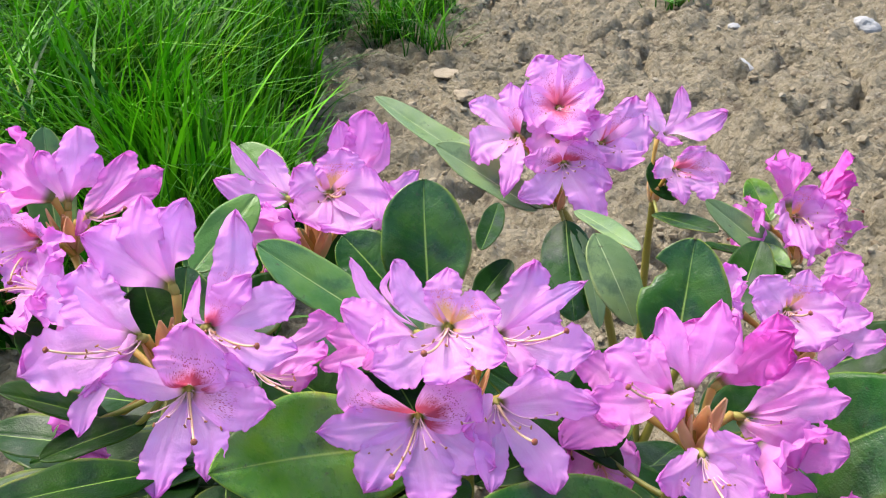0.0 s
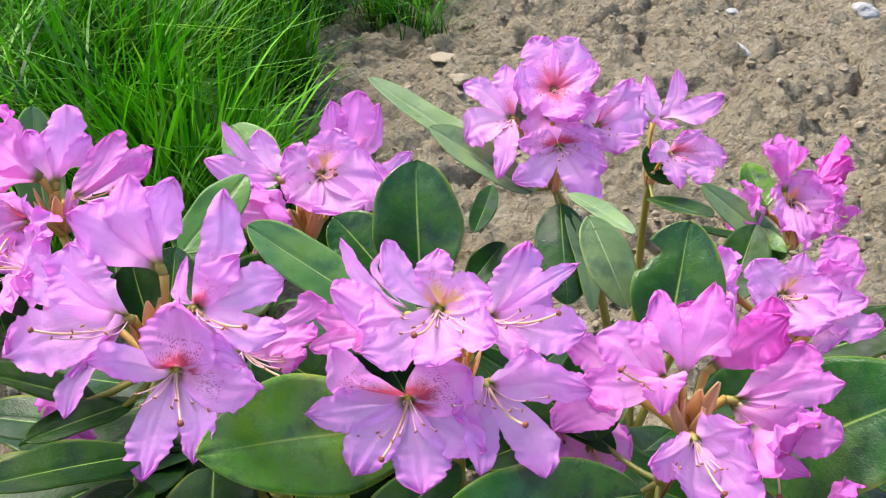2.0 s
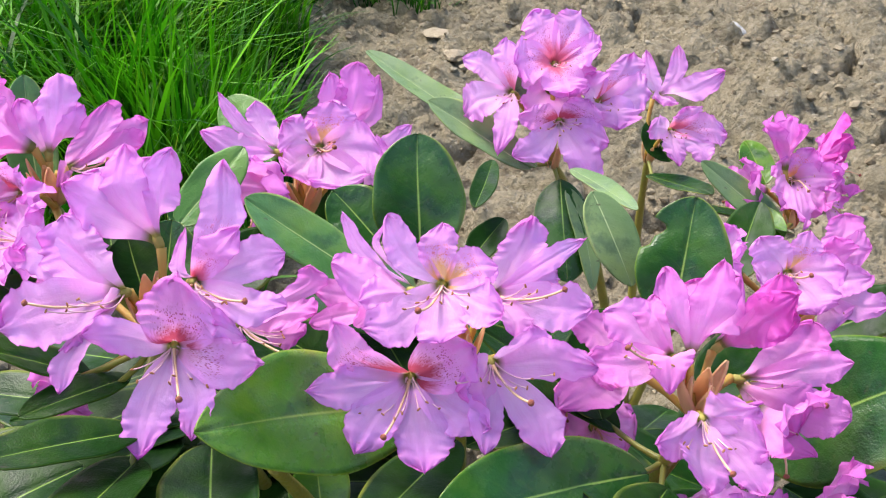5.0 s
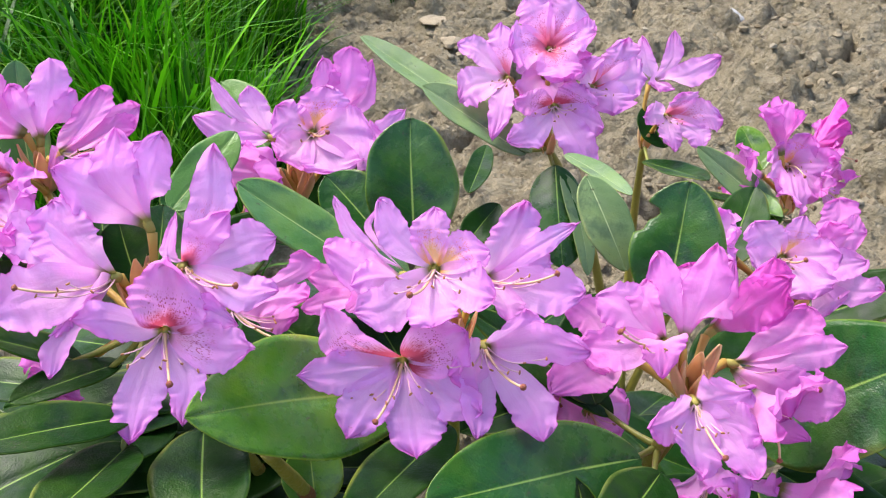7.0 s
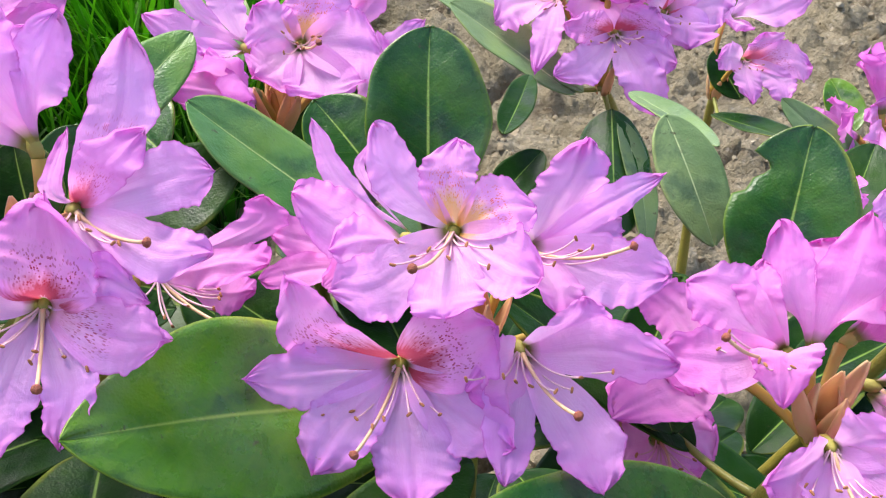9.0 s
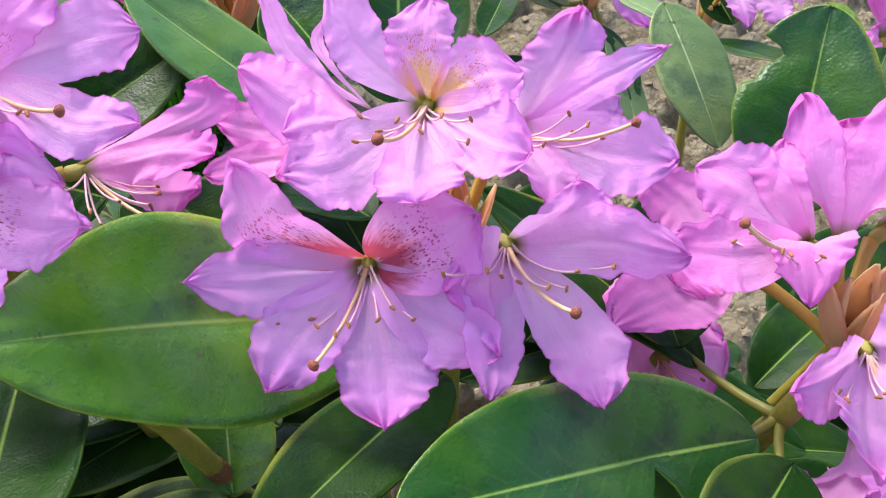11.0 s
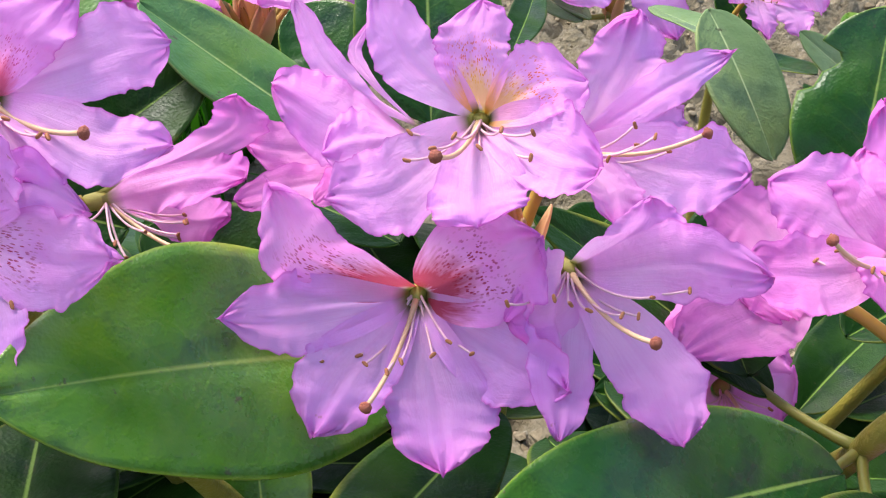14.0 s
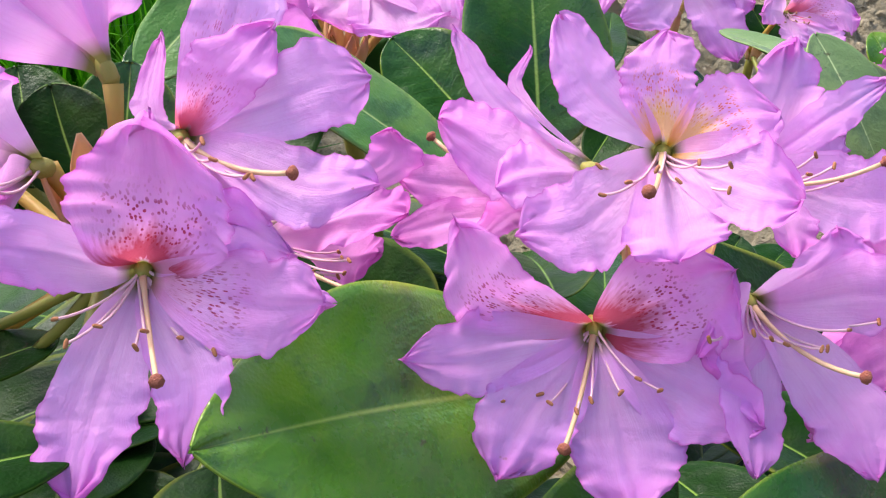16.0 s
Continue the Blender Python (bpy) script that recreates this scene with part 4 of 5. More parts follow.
bloom(front, (-0.0184, 0.4871, 0.4487), (-0.976, -0.073, -0.206), 'mid', [
    (154, 1.9, 43.2, 1.5, -0.6, 28.3, 6.2, 9, 37, 0.1),
    (42, 15.4, 38.4, 9.9, -0.5, 25.8, 8.4, -3, -70, 0.05),
    (-131, 8.4, 22, 3.6, 1.5, 12.7, 5.2, 31, -67, 0.1)], spotted=0, stamens=3, style=(19.8, 14.4, 27.8), stem=(0.0115, 0.4765, 0.4132), seed=109)
bloom(front, (0.0255, 0.4839, 0.4553), (0.300, -0.800, 0.520), 'plain', [
    (-34, 42.4, -2, 25.9, -1.4, 1, 13.6, 4, -38, 0),
    (-63, 50.3, 8, 29.2, 1, 9, 6, -10, 16, 0.05),
    (-102, 43.6, 16, 26.7, -1.9, 14.5, 12, -7, 7, 0.1),
    (-164, 21.6, 16, 12.6, 2.2, 13, 9, 6, 32, 0.3),
    (-81, 33, 6, 23.4, 1.4, 8, 9.8, -12, 13, 0)], spotted=0, stamens=9, style=(-0.1, -25.9, 26.0), stem=(0.0115, 0.4765, 0.4132), seed=110)
bloom(front, (0.0252, 0.4554, 0.4360), (0.200, -0.919, 0.340), 'plain', [
    (-88, 42.1, 20, 23.7, 3.5, 16, 9.9, 0, -11, 0.05),
    (-42, 24.7, 10, 18.6, -3.3, 9.5, 9.1, -3, -44, 0.05),
    (115, 19.9, 14, 8.5, 1, 11, 11.6, 5, 21, 0.15),
    (167, 35.9, 22, 21.7, -1.2, 15, 8.6, 0, -2, 0.4),
    (-150, 43, 24, 28.8, 3.6, 17, 11.1, 0, 17, 0.05)], spotted=0, stamens=9, style=(-9.2, -8.1, 36.2), stem=(0.0115, 0.4765, 0.4132), seed=111)
bloom(front, (0.1200, 0.4673, 0.4328), (0.185, 0.558, 0.809), 'mid', [
    (-40, 19.7, 36.8, 15, 3.8, 19.9, 9.1, 36, -59, 0),
    (66, 11.3, 44.3, 11.9, -1.4, 25.4, 11, 7, 38, 0),
    (-134, 10.5, 37.5, 8.2, -1.5, 32, 13.7, -22, 22, 0),
    (135, 17, 40.5, 13.4, 1.3, 23.2, 10.5, 41, -66, 0)], spotted=0, stamens=0, stem=(0.1239, 0.4522, 0.4036), seed=112)
bloom(front, (0.1364, 0.4784, 0.4309), (0.773, 0.161, 0.614), 'deep', [
    (-29, 10, 42.9, 1.4, 0.1, 28.2, 14.2, -61, 59, 0),
    (146, 11.5, 36.5, 5.1, -4.4, 23.6, 12.5, -37, 60, 0.1),
    (87, 7.9, 42, 7.1, 0.5, 24.5, 11.4, -2, 8, 0.1),
    (-81, 11.3, 43.8, 4.4, -10, 22.8, 10.7, -53, 24, 0.1)], spotted=0, stamens=0, stem=(0.1239, 0.4522, 0.4036), seed=113)
bloom(front, (0.1111, 0.4637, 0.4338), (-0.400, -0.780, 0.480), 'mid', [
    (59, 37.1, 8, 24, -3.2, 9, 11.7, 5, -7, 0.2),
    (20, 29.4, 4, 19.7, 3, 8, 7.5, 0, 15, 0.05),
    (96, 36, 18, 18.8, 2.4, 15, 10.6, 5, -3, 0.1),
    (-170, 14, 16, -0.8, 2, 14.5, 10.8, -3, -3, 0.15)], spotted=0, stamens=6, style=(4.1, 13.8, 30.7), stem=(0.1239, 0.4522, 0.4036), seed=114)
bloom(front, (0.0933, 0.4706, 0.4201), (-0.989, 0.130, -0.070), 'mid', [
    (24, 27.5, 25.5, 19.9, 0, 15.5, 10.1, 40, -72, 0.1),
    (-162, 17.3, 33.7, 7.3, 1.1, 16.9, 13.1, -52, 78, 0.2),
    (-147, 4.8, 16.2, 0.8, 1.5, 13.6, 10.8, 50, -89, 0.1)], spotted=0, stamens=0, stem=(0.1239, 0.4522, 0.4036), seed=115)
bloom(front, (0.1204, 0.4356, 0.4202), (0.100, -0.936, 0.338), 'plain', [
    (104, 25.2, 15, 13.9, 0.2, 12, 11.2, 5, 23, 0.4),
    (174, 26.8, 22, 14.8, -3.3, 16, 12.8, 0, 19, 0.3),
    (-142, 36.2, 22, 23.1, 1.4, 16, 9.5, 0, 21, 0.3),
    (-112, 25.8, 18, 18.6, 0.2, 14.5, 10.8, -3, -24, 0.15),
    (-69, 22.1, 12, 10.3, 2, 10, 11.3, -10, -22, 0.05)], spotted=0, stamens=9, style=(-16.7, -5.5, 26.0), stem=(0.1239, 0.4522, 0.4036), seed=116)
bloom(front, (0.1517, 0.4872, 0.4053), (0.901, -0.432, 0.032), 'mid', [
    (-27, 35.7, 27.5, 21, 0.5, 23.2, 14.1, -78, -20, 0),
    (-33, 21.1, 49.2, 14.1, 2.8, 35.5, 8.8, -12, 78, 0.1),
    (173, 6.6, 54.3, 7.2, -2.9, 40.9, 11.6, 5, -76, 0.05),
    (155, 27.9, 41.8, 24.1, -0.8, 25.5, 7.6, -26, 84, 0.2),
    (141, 19.9, 32.1, 7.9, -3.1, 23.9, 16.1, -36, 76, 0.05)], spotted=0, stamens=4, style=(-2.0, 3.3, 42.0), stem=(0.1239, 0.4522, 0.4036), seed=117)
bloom(front, (-0.0708, 0.6594, 0.4525), (-0.150, -0.852, 0.501), 'gold', [
    (-17, 28.1, 8, 17.4, -2, 7, 15.2, 0, -17, 0),
    (54, 24.4, 10, 13.5, 2.9, 9, 13.1, 0, 4, 0.05),
    (-96, 39.6, 12, 29.4, 2.1, 10.5, 18.2, -5, -22, 0),
    (-146, 30.1, 16, 26.6, 1.9, 13, 18.6, 0, 26, 0),
    (138, 22.9, 16, 16.1, 3.3, 12.5, 14.2, 2, 0, 0.05)], spotted=1, stamens=9, style=(-2.0, -13.3, 20.0), stem=(-0.0794, 0.6432, 0.4113), seed=118)
bloom(front, (-0.0602, 0.6782, 0.4506), (0.171, 0.479, 0.861), 'mid', [
    (-5, 14.9, 37, 10, 0, 21.4, 9.4, 30, -51, 0.1),
    (81, 4.6, 46.9, 7, 2.1, 27.3, 12.7, 12, 22, 0.05),
    (154, 16.9, 42.2, 15.1, -0.9, 21.1, 8.2, -28, 87, 0.1),
    (-103, 9.3, 38.4, 7, -4.5, 21.1, 12.5, -11, 22, 0.1)], spotted=0, stamens=0, stem=(-0.0794, 0.6432, 0.4113), seed=119)
bloom(front, (-0.0956, 0.6576, 0.4500), (-0.867, 0.042, 0.497), 'plain', [
    (28, 14.7, 47.2, 3.7, -0.3, 27.2, 5.2, 48, -61, 0.1),
    (-169, 10.7, 44.5, 10.3, 1.2, 22.8, 10, -12, 87, 0.05),
    (27, 22.3, 26.4, 13.6, 1.3, 16.9, 8.6, 61, -60, 0.1),
    (-148, 14.5, 13.9, 10.2, 0.2, 14, 9.3, -86, -14, 0.1)], spotted=0, stamens=0, stem=(-0.0794, 0.6432, 0.4113), seed=120)
bloom(front, (-0.0488, 0.6621, 0.4426), (0.985, 0.059, 0.163), 'plain', [
    (-19, 16.7, 35.8, 5.5, -0.9, 19.1, 7.8, -17, 80, 0.2),
    (176, 13.4, 24, 4.7, -1.9, 13.7, 14.6, 45, -69, 0.05),
    (50, 3, 21.6, 2.8, -0.5, 14.6, 11.8, 8, -32, 0.1)], spotted=0, stamens=0, stem=(-0.0794, 0.6432, 0.4113), seed=121)
bloom(front, (-0.2207, 0.6170, 0.4651), (0.018, 0.475, 0.880), 'plain', [
    (-54, 16.5, 29, 11.3, 4.8, 15.6, 8.8, 35, -73, 0.1),
    (58, 7.9, 44.6, 9.8, -0.3, 27.5, 11.9, 12, 24, 0),
    (107, 17.2, 28.8, 12.7, -3.4, 17.7, 8.8, -35, 66, 0.1),
    (-135, 12.2, 34, 10.3, -3.1, 19.4, 12.6, -11, 16, 0.1)], spotted=0, stamens=0, stem=(-0.2182, 0.6073, 0.4355), seed=122)
bloom(front, (-0.2080, 0.6043, 0.4618), (0.904, 0.269, 0.332), 'mid', [
    (-18, 25.7, 35.8, 11.8, 1, 22.2, 12.9, -81, 36, 0.05),
    (-61, 14.4, 50, 7, -0.6, 37.6, 8.8, -6, 41, 0.1),
    (-141, 5.2, 43, -0.2, 1.8, 31.1, 11.4, 50, -22, 0.1),
    (140, 8, -6.5, 2.4, -4.4, 0.8, 5.4, 5, 60, 0.1)], spotted=0, stamens=5, style=(-4.3, 4.2, 23.1), stem=(-0.2182, 0.6073, 0.4355), seed=123)
bloom(front, (0.2076, 0.6044, 0.3997), (-0.050, -0.825, 0.563), 'gold', [
    (-26, 26.2, 8, 16, -3.1, 7.5, 9.3, -3, -13, 0),
    (41, 26.1, 10, 16.1, 1.4, 8.5, 12.7, 2, 15, 0),
    (-87, 30.1, 14, 20.2, -0.6, 12, 11.3, -5, -5, 0),
    (-152, 27.4, 18, 19.7, 2.8, 15, 16, 0, 18, 0),
    (118, 19.2, 15, 14.4, -0.1, 13, 14.3, 4, -11, 0.1)], spotted=1, stamens=9, style=(-2.8, -8.4, 20.0), stem=(0.2217, 0.6038, 0.3597), seed=124)
bloom(front, (0.2299, 0.6144, 0.3990), (0.610, 0.169, 0.774), 'mid', [
    (-47, 11.5, 32.6, 3.8, -1.6, 23.4, 12.1, -50, 45, 0),
    (178, 15.2, 26.7, 9, -1.1, 19.7, 12.7, 60, -60, 0),
    (40, 7.1, 18.7, 2.3, 4.7, 13.4, 11.3, 50, -32, 0)], spotted=0, stamens=0, stem=(0.2217, 0.6038, 0.3597), seed=125)
bloom(front, (0.2269, 0.5997, 0.3879), (0.873, -0.486, -0.033), 'plain', [
    (-25, 19.2, 24.7, 12.1, 3.6, 13, 9.8, -36, 87, 0),
    (-34, 5.1, 38.6, 0.4, -0.3, 23.9, 10.4, 6, 79, 0.1),
    (154, 17, 15.2, 10.7, -0.9, 13.3, 11.7, -37, 85, 0.1)], spotted=0, stamens=3, stem=(0.2217, 0.6038, 0.3597), seed=126)
bloom(rear, (0.0872, 0.8260, 0.4485), (-0.010, -0.787, 0.617), 'rose', [
    (22, 41.3, 6, 28.7, -0, 6.5, 14.0, 2, -8, 0),
    (-26, 41.1, 6, 30.3, -1.3, 6.5, 15.4, -2, 7, 0),
    (-75, 33.1, 12, 24.7, -0.1, 10.5, 13.9, -6, 29, 0.05),
    (-165, 29.5, 18, 19.1, 0.8, 15, 16.8, 0, 7, 0),
    (98, 28.8, 12, 22.2, -2.9, 10.5, 17.6, 4, -1, 0)], spotted=6, stamens=6, stem=(0.0893, 0.8103, 0.3765), ruffle=0.36, seed=127)
bloom(rear, (0.0905, 0.8011, 0.4143), (0.040, -0.953, 0.301), 'red', [
    (-56, 25, 8, 17.2, -3.2, 9, 15.1, -3, -25, 0),
    (82, 30, 10, 16.3, -0.9, 10, 10.8, 10, 15, 0.2),
    (-113, 36.9, 14, 26.2, 1.1, 12, 10.9, -5, -22, 0.2),
    (125, 41.7, 18, 24.6, 4, 15, 11.7, 4, -4, 0.1),
    (-151, 48.4, 22, 25.9, 1.4, 16.5, 13.5, 2, 11, 0.2)], spotted=2, stamens=8, stem=(0.0893, 0.8103, 0.3765), ruffle=0.36, seed=128)
bloom(rear, (0.0583, 0.8285, 0.4245), (-0.400, -0.780, 0.480), 'rose', [
    (10, 40, 4, 24.7, 0.7, 6, 11.2, 0, 7, 0),
    (57, 44.9, 10, 29.1, -4.7, 10, 9.5, 6, -18, 0.2),
    (121, 35.8, 16, 23.6, -4.9, 14, 15.3, 3, 1, 0.1),
    (178, 46, 18, 20.3, 2.3, 14, 9.9, 0, 12, 0.2)], spotted=1, stamens=7, stem=(0.0893, 0.8103, 0.3765), ruffle=0.36, seed=129)
bloom(rear, (0.1216, 0.8324, 0.4167), (0.403, -0.765, 0.503), 'rose', [
    (-42, 47.2, 4, 32.6, -1.9, 6, 16.3, 0, -45, 0),
    (-86, 39.6, 12, 32.2, 3, 11, 16.6, -3, 16, 0.1),
    (-164, 23, 18, 10.2, 5.7, 14, 19.5, 0, 20, 0.1),
    (37, 23.3, 8, 12.9, -1, 7.5, 13.7, 2, 5, 0.1)], spotted=1, stamens=7, stem=(0.0893, 0.8103, 0.3765), ruffle=0.36, seed=130)
bloom(rear, (0.2029, 1.0092, 0.3542), (0.601, -0.063, 0.797), 'plain', [
    (-2, 34.3, 21.2, 15.2, 4.9, 10.1, 9.8, -29, 74, 0.15),
    (-32, 22.7, 42.9, 6.6, -6, 25.3, 9.0, -44, 24, 0.15),
    (-147, 30.7, 53.9, 19.4, -6.6, 28.1, 13.0, 8, -60, 0.1),
    (147, 16.3, 2.1, 12.3, 0.2, 6.3, 12.2, 26, 37, 0.1)], spotted=0, stamens=0, stem=(0.1972, 0.9851, 0.3028), ruffle=0.36, seed=131)
bloom(rear, (0.2108, 0.9719, 0.3363), (0.220, -0.880, 0.420), 'rose', [
    (-36, 24.4, 6, 19.5, -3.7, 8, 13.0, -4, -48, 0.1),
    (-93, 47.8, 12, 34.1, 2.8, 12, 15.4, -7, -22, 0.05),
    (91, 24.3, 12, 14.8, -1.9, 10.5, 11.3, 7, 11, 0.1),
    (178, 30.7, 20, 15.5, -2.2, 15, 12.2, 0, 13, 0.2),
    (-138, 39.1, 20, 26.7, 6.4, 15, 13.0, 0, 29, 0.2)], spotted=2, stamens=7, stem=(0.1972, 0.9851, 0.3028), ruffle=0.36, seed=132)
# set back behind the centre cluster; deeper magenta paints the shade on it
flower(front, (0.0548, 0.5149, 0.4010), (0.70, -0.50, -0.51), (-0.01, 0.35, 0.93), size=0.026, flare=60, hue='mid', seed=7, stem=(0.0115, 0.4765, 0.4132))
flower(front, (-0.1669, 0.4920, 0.4562), (-0.81, 0.39, 0.44), (-0.01, 0.35, 0.93), size=0.033, flare=73, hue='plain', seed=13, stem=(-0.1289, 0.4604, 0.4419))
flower(front, (-0.1697, 0.4861, 0.4048), (-0.74, -0.51, -0.43), (-0.01, 0.35, 0.93), size=0.022, flare=53, hue='mid', seed=14, stem=(-0.1289, 0.4604, 0.4419))
flower(front, (-0.2279, 0.6151, 0.4695), (-0.90, 0.02, 0.43), (-0.01, 0.35, 0.93), size=0.03, flare=46, cone=26, hue='mid', seed=17, stem=(-0.2182, 0.6073, 0.4355))
flower(front, (-0.2250, 0.5869, 0.4557), (-0.42, -0.89, 0.20), (-0.01, 0.35, 0.93), hue='red', flare=66, petals=[(11, 30.2, 14.5), (-67, 32.5, 14.5), (-126, 25.8, 14.5), (160, 27.8, 14.5), (94, 29.2, 14.5)], seed=18, stem=(-0.2182, 0.6073, 0.4355))
flower(front, (-0.2056, 0.5427, 0.4434), (-0.77, -0.17, 0.61), (-0.01, 0.35, 0.93), size=0.032, flare=73, hue='plain', seed=19, stem=(-0.2182, 0.6073, 0.4355))
flower(front, (-0.0880, 0.6398, 0.4357), (-0.70, -0.72, -0.00), (-0.01, 0.35, 0.93), size=0.027, flare=59, hue='mid', seed=23, stem=(-0.0794, 0.6432, 0.4113))
flower(front, (0.1514, 0.4606, 0.4092), (0.69, -0.54, -0.48), (-0.01, 0.35, 0.93), size=0.034, flare=73, hue='mid', seed=30, stem=(0.1239, 0.4522, 0.4036))
flower(front, (0.1352, 0.4541, 0.3767), (0.13, -0.68, -0.72), (-0.01, 0.35, 0.93), size=0.03, flare=73, hue='plain', seed=31, stem=(0.1239, 0.4522, 0.4036))
flower(front, (0.1697, 0.4455, 0.3624), (0.87, -0.48, -0.12), (-0.01, 0.35, 0.93), size=0.034, flare=71, hue='mid', seed=32, stem=(0.1669, 0.4458, 0.3628))
flower(front, (0.0848, 0.5076, 0.3609), (0.09, -0.95, 0.30), (-0.01, 0.35, 0.93), hue='plain', flare=66, petals=[(59, 25.8, 14.5), (147, 17.4, 14.5), (-145, 20.5, 14.5), (-63, 20.3, 14.5), (5, 17.5, 14.5)], seed=33)
flower(front, (0.1854, 0.6208, 0.3890), (-0.86, -0.13, 0.49), (-0.01, 0.35, 0.93), size=0.026, flare=63, hue='plain', seed=37, stem=(0.2217, 0.6038, 0.3597))
flower(rear, (0.0877, 0.8462, 0.4201), (-0.01, -0.82, 0.57), (-0.01, 0.35, 0.93), size=0.033, flare=66, hue='plain', stamens=0, seed=42, stem=(0.0893, 0.8103, 0.3765))
flower(rear, (0.3185, 0.9499, 0.2971), (0.09, -0.78, 0.62), (-0.01, 0.35, 0.93), hue='gold', flare=66, petals=[(139, 37.7, 14.5), (168, 46.0, 14.5), (-151, 38.9, 14.5), (-92, 37.2, 14.5), (-33, 29.3, 14.5), (48, 21.6, 14.5)], seed=45, stem=(0.3207, 0.9283, 0.2663))
flower(rear, (0.2949, 0.9338, 0.2958), (-0.95, -0.22, 0.23), (-0.01, 0.35, 0.93), size=0.028, flare=57, hue='mid', seed=46, stem=(0.3207, 0.9283, 0.2663))
flower_bud(rear, (0.3112, 0.9427, 0.3121), (-0.06, 0.40, 0.92), seed=47, stem=(0.3207, 0.9283, 0.2663), length=0.04, open_by=0.6, hue='mid')
flower_bud(rear, (0.3329, 0.9504, 0.3061), (0.75, 0.31, 0.58), seed=48, stem=(0.3207, 0.9283, 0.2663), length=0.038, open_by=0.3)
flower(rear, (0.3382, 0.9381, 0.2841), (0.88, -0.45, 0.13), (-0.01, 0.35, 0.93), size=0.036, flare=75, hue='mid', seed=49, stem=(0.3207, 0.9283, 0.2663))
flower(rear, (0.3497, 0.9660, 0.2934), (0.85, 0.02, 0.52), (-0.01, 0.35, 0.93), size=0.034, flare=73, hue='mid', seed=50, stem=(0.3207, 0.9283, 0.2663))

for at, out, seed in (((0.0115, 0.4805, 0.4152), (0, -0.2, 1), 2), ((-0.1289, 0.4644, 0.4439), (0, -0.2, 1), 3), ((0.1239, 0.4562, 0.4056), (0, -0.2, 1), 4), ((-0.2182, 0.6113, 0.4375), (0, -0.2, 1), 5), ((-0.0794, 0.6472, 0.4133), (0, -0.2, 1), 6), ((0.2217, 0.6078, 0.3617), (0, -0.2, 1), 7)):
    truss_base(front, at, out, 8, seed)
for at, out, seed in (((0.0893, 0.8103, 0.3725), (0, 0, 1), 9), ((0.1972, 0.9851, 0.2988), (0, 0, 1), 10), ((0.3207, 0.9283, 0.2623), (0, 0, 1), 11)):
    truss_base(rear, at, out, 4, seed, 0.7)

stem(front, [front_root, front_root.lerp(Vector((0.0115, 0.4765, 0.4132)), 0.6) + Vector((0, 0.02, -0.05)), (0.0115, 0.4765, 0.4132)], 0.0055, 0.0032)
stem(front, [front_root, front_root.lerp(Vector((-0.1289, 0.4604, 0.4419)), 0.6) + Vector((0, 0.02, -0.05)), (-0.1289, 0.4604, 0.4419)], 0.0055, 0.0032)
stem(front, [front_root, front_root.lerp(Vector((0.1239, 0.4522, 0.4036)), 0.6) + Vector((0, 0.02, -0.05)), (0.1239, 0.4522, 0.4036)], 0.0055, 0.0032)
stem(front, [front_root, front_root.lerp(Vector((-0.2182, 0.6073, 0.4355)), 0.6) + Vector((0, 0.02, -0.05)), (-0.2182, 0.6073, 0.4355)], 0.0055, 0.0032)
stem(front, [front_root, front_root.lerp(Vector((-0.0794, 0.6432, 0.4113)), 0.6) + Vector((0, 0.02, -0.05)), (-0.0794, 0.6432, 0.4113)], 0.0055, 0.0032)
stem(front, [front_root, front_root.lerp(Vector((0.2217, 0.6038, 0.3597)), 0.6) + Vector((0, 0.02, -0.05)), (0.2217, 0.6038, 0.3597)], 0.0055, 0.0032)
stem(rear, [rear_root, rear_root.lerp(Vector((0.0893, 0.8103, 0.3765)), 0.5) + Vector((0, 0.02, 0.05)), (0.0893, 0.8103, 0.3765)], 0.0048, 0.003)
stem(rear, [rear_root, rear_root.lerp(Vector((0.1972, 0.9851, 0.3028)), 0.5) + Vector((0, 0.02, 0.05)), (0.1972, 0.9851, 0.3028)], 0.0048, 0.003)
stem(rear, [rear_root, rear_root.lerp(Vector((0.3207, 0.9283, 0.2663)), 0.5) + Vector((0, 0.02, 0.05)), (0.3207, 0.9283, 0.2663)], 0.0048, 0.003)

# ---- leaves of the front shrub ----
leaf(front, (-0.0085, 0.5864, 0.4142), (-0.0086, 0.6271, 0.4766), (-0.01, -0.79, 0.61), 0.053, LEAF_MID, seed=51, fold=0.1, sag=0.03)
leaf(front, (-0.0105, 0.4781, 0.3949), (-0.0999, 0.3979, 0.4376), (0.00, -0.64, 0.77), 0.060, LEAF, seed=52, stalk=(0.0115, 0.4765, 0.4132), fold=0.06, point=0.78)
leaf(front, (0.1008, 0.4420, 0.3826), (-0.0015, 0.3907, 0.4046), (-0.02, -0.58, 0.81), 0.050, LEAF_MID, seed=53, stalk=(0.1129, 0.4596, 0.3756), fold=0.05, bites=[(1, 0.34, 0.75, 0.055)])
leaf(front, (0.0941, 0.4843, 0.3761), (0.0198, 0.4966, 0.4287), (0.19, -0.37, 0.91), 0.027, LEAF_SHADED, seed=54, stalk=(0.1129, 0.4596, 0.3756))
leaf(front, (0.1250, 0.5320, 0.4057), (0.1426, 0.5713, 0.4643), (-0.16, -0.75, 0.64), 0.050, LEAF_MID, seed=55, fold=0.08, bites=[(1, 0.72, 0.46, 0.055), (1, 0.62, 0.22, 0.07)])
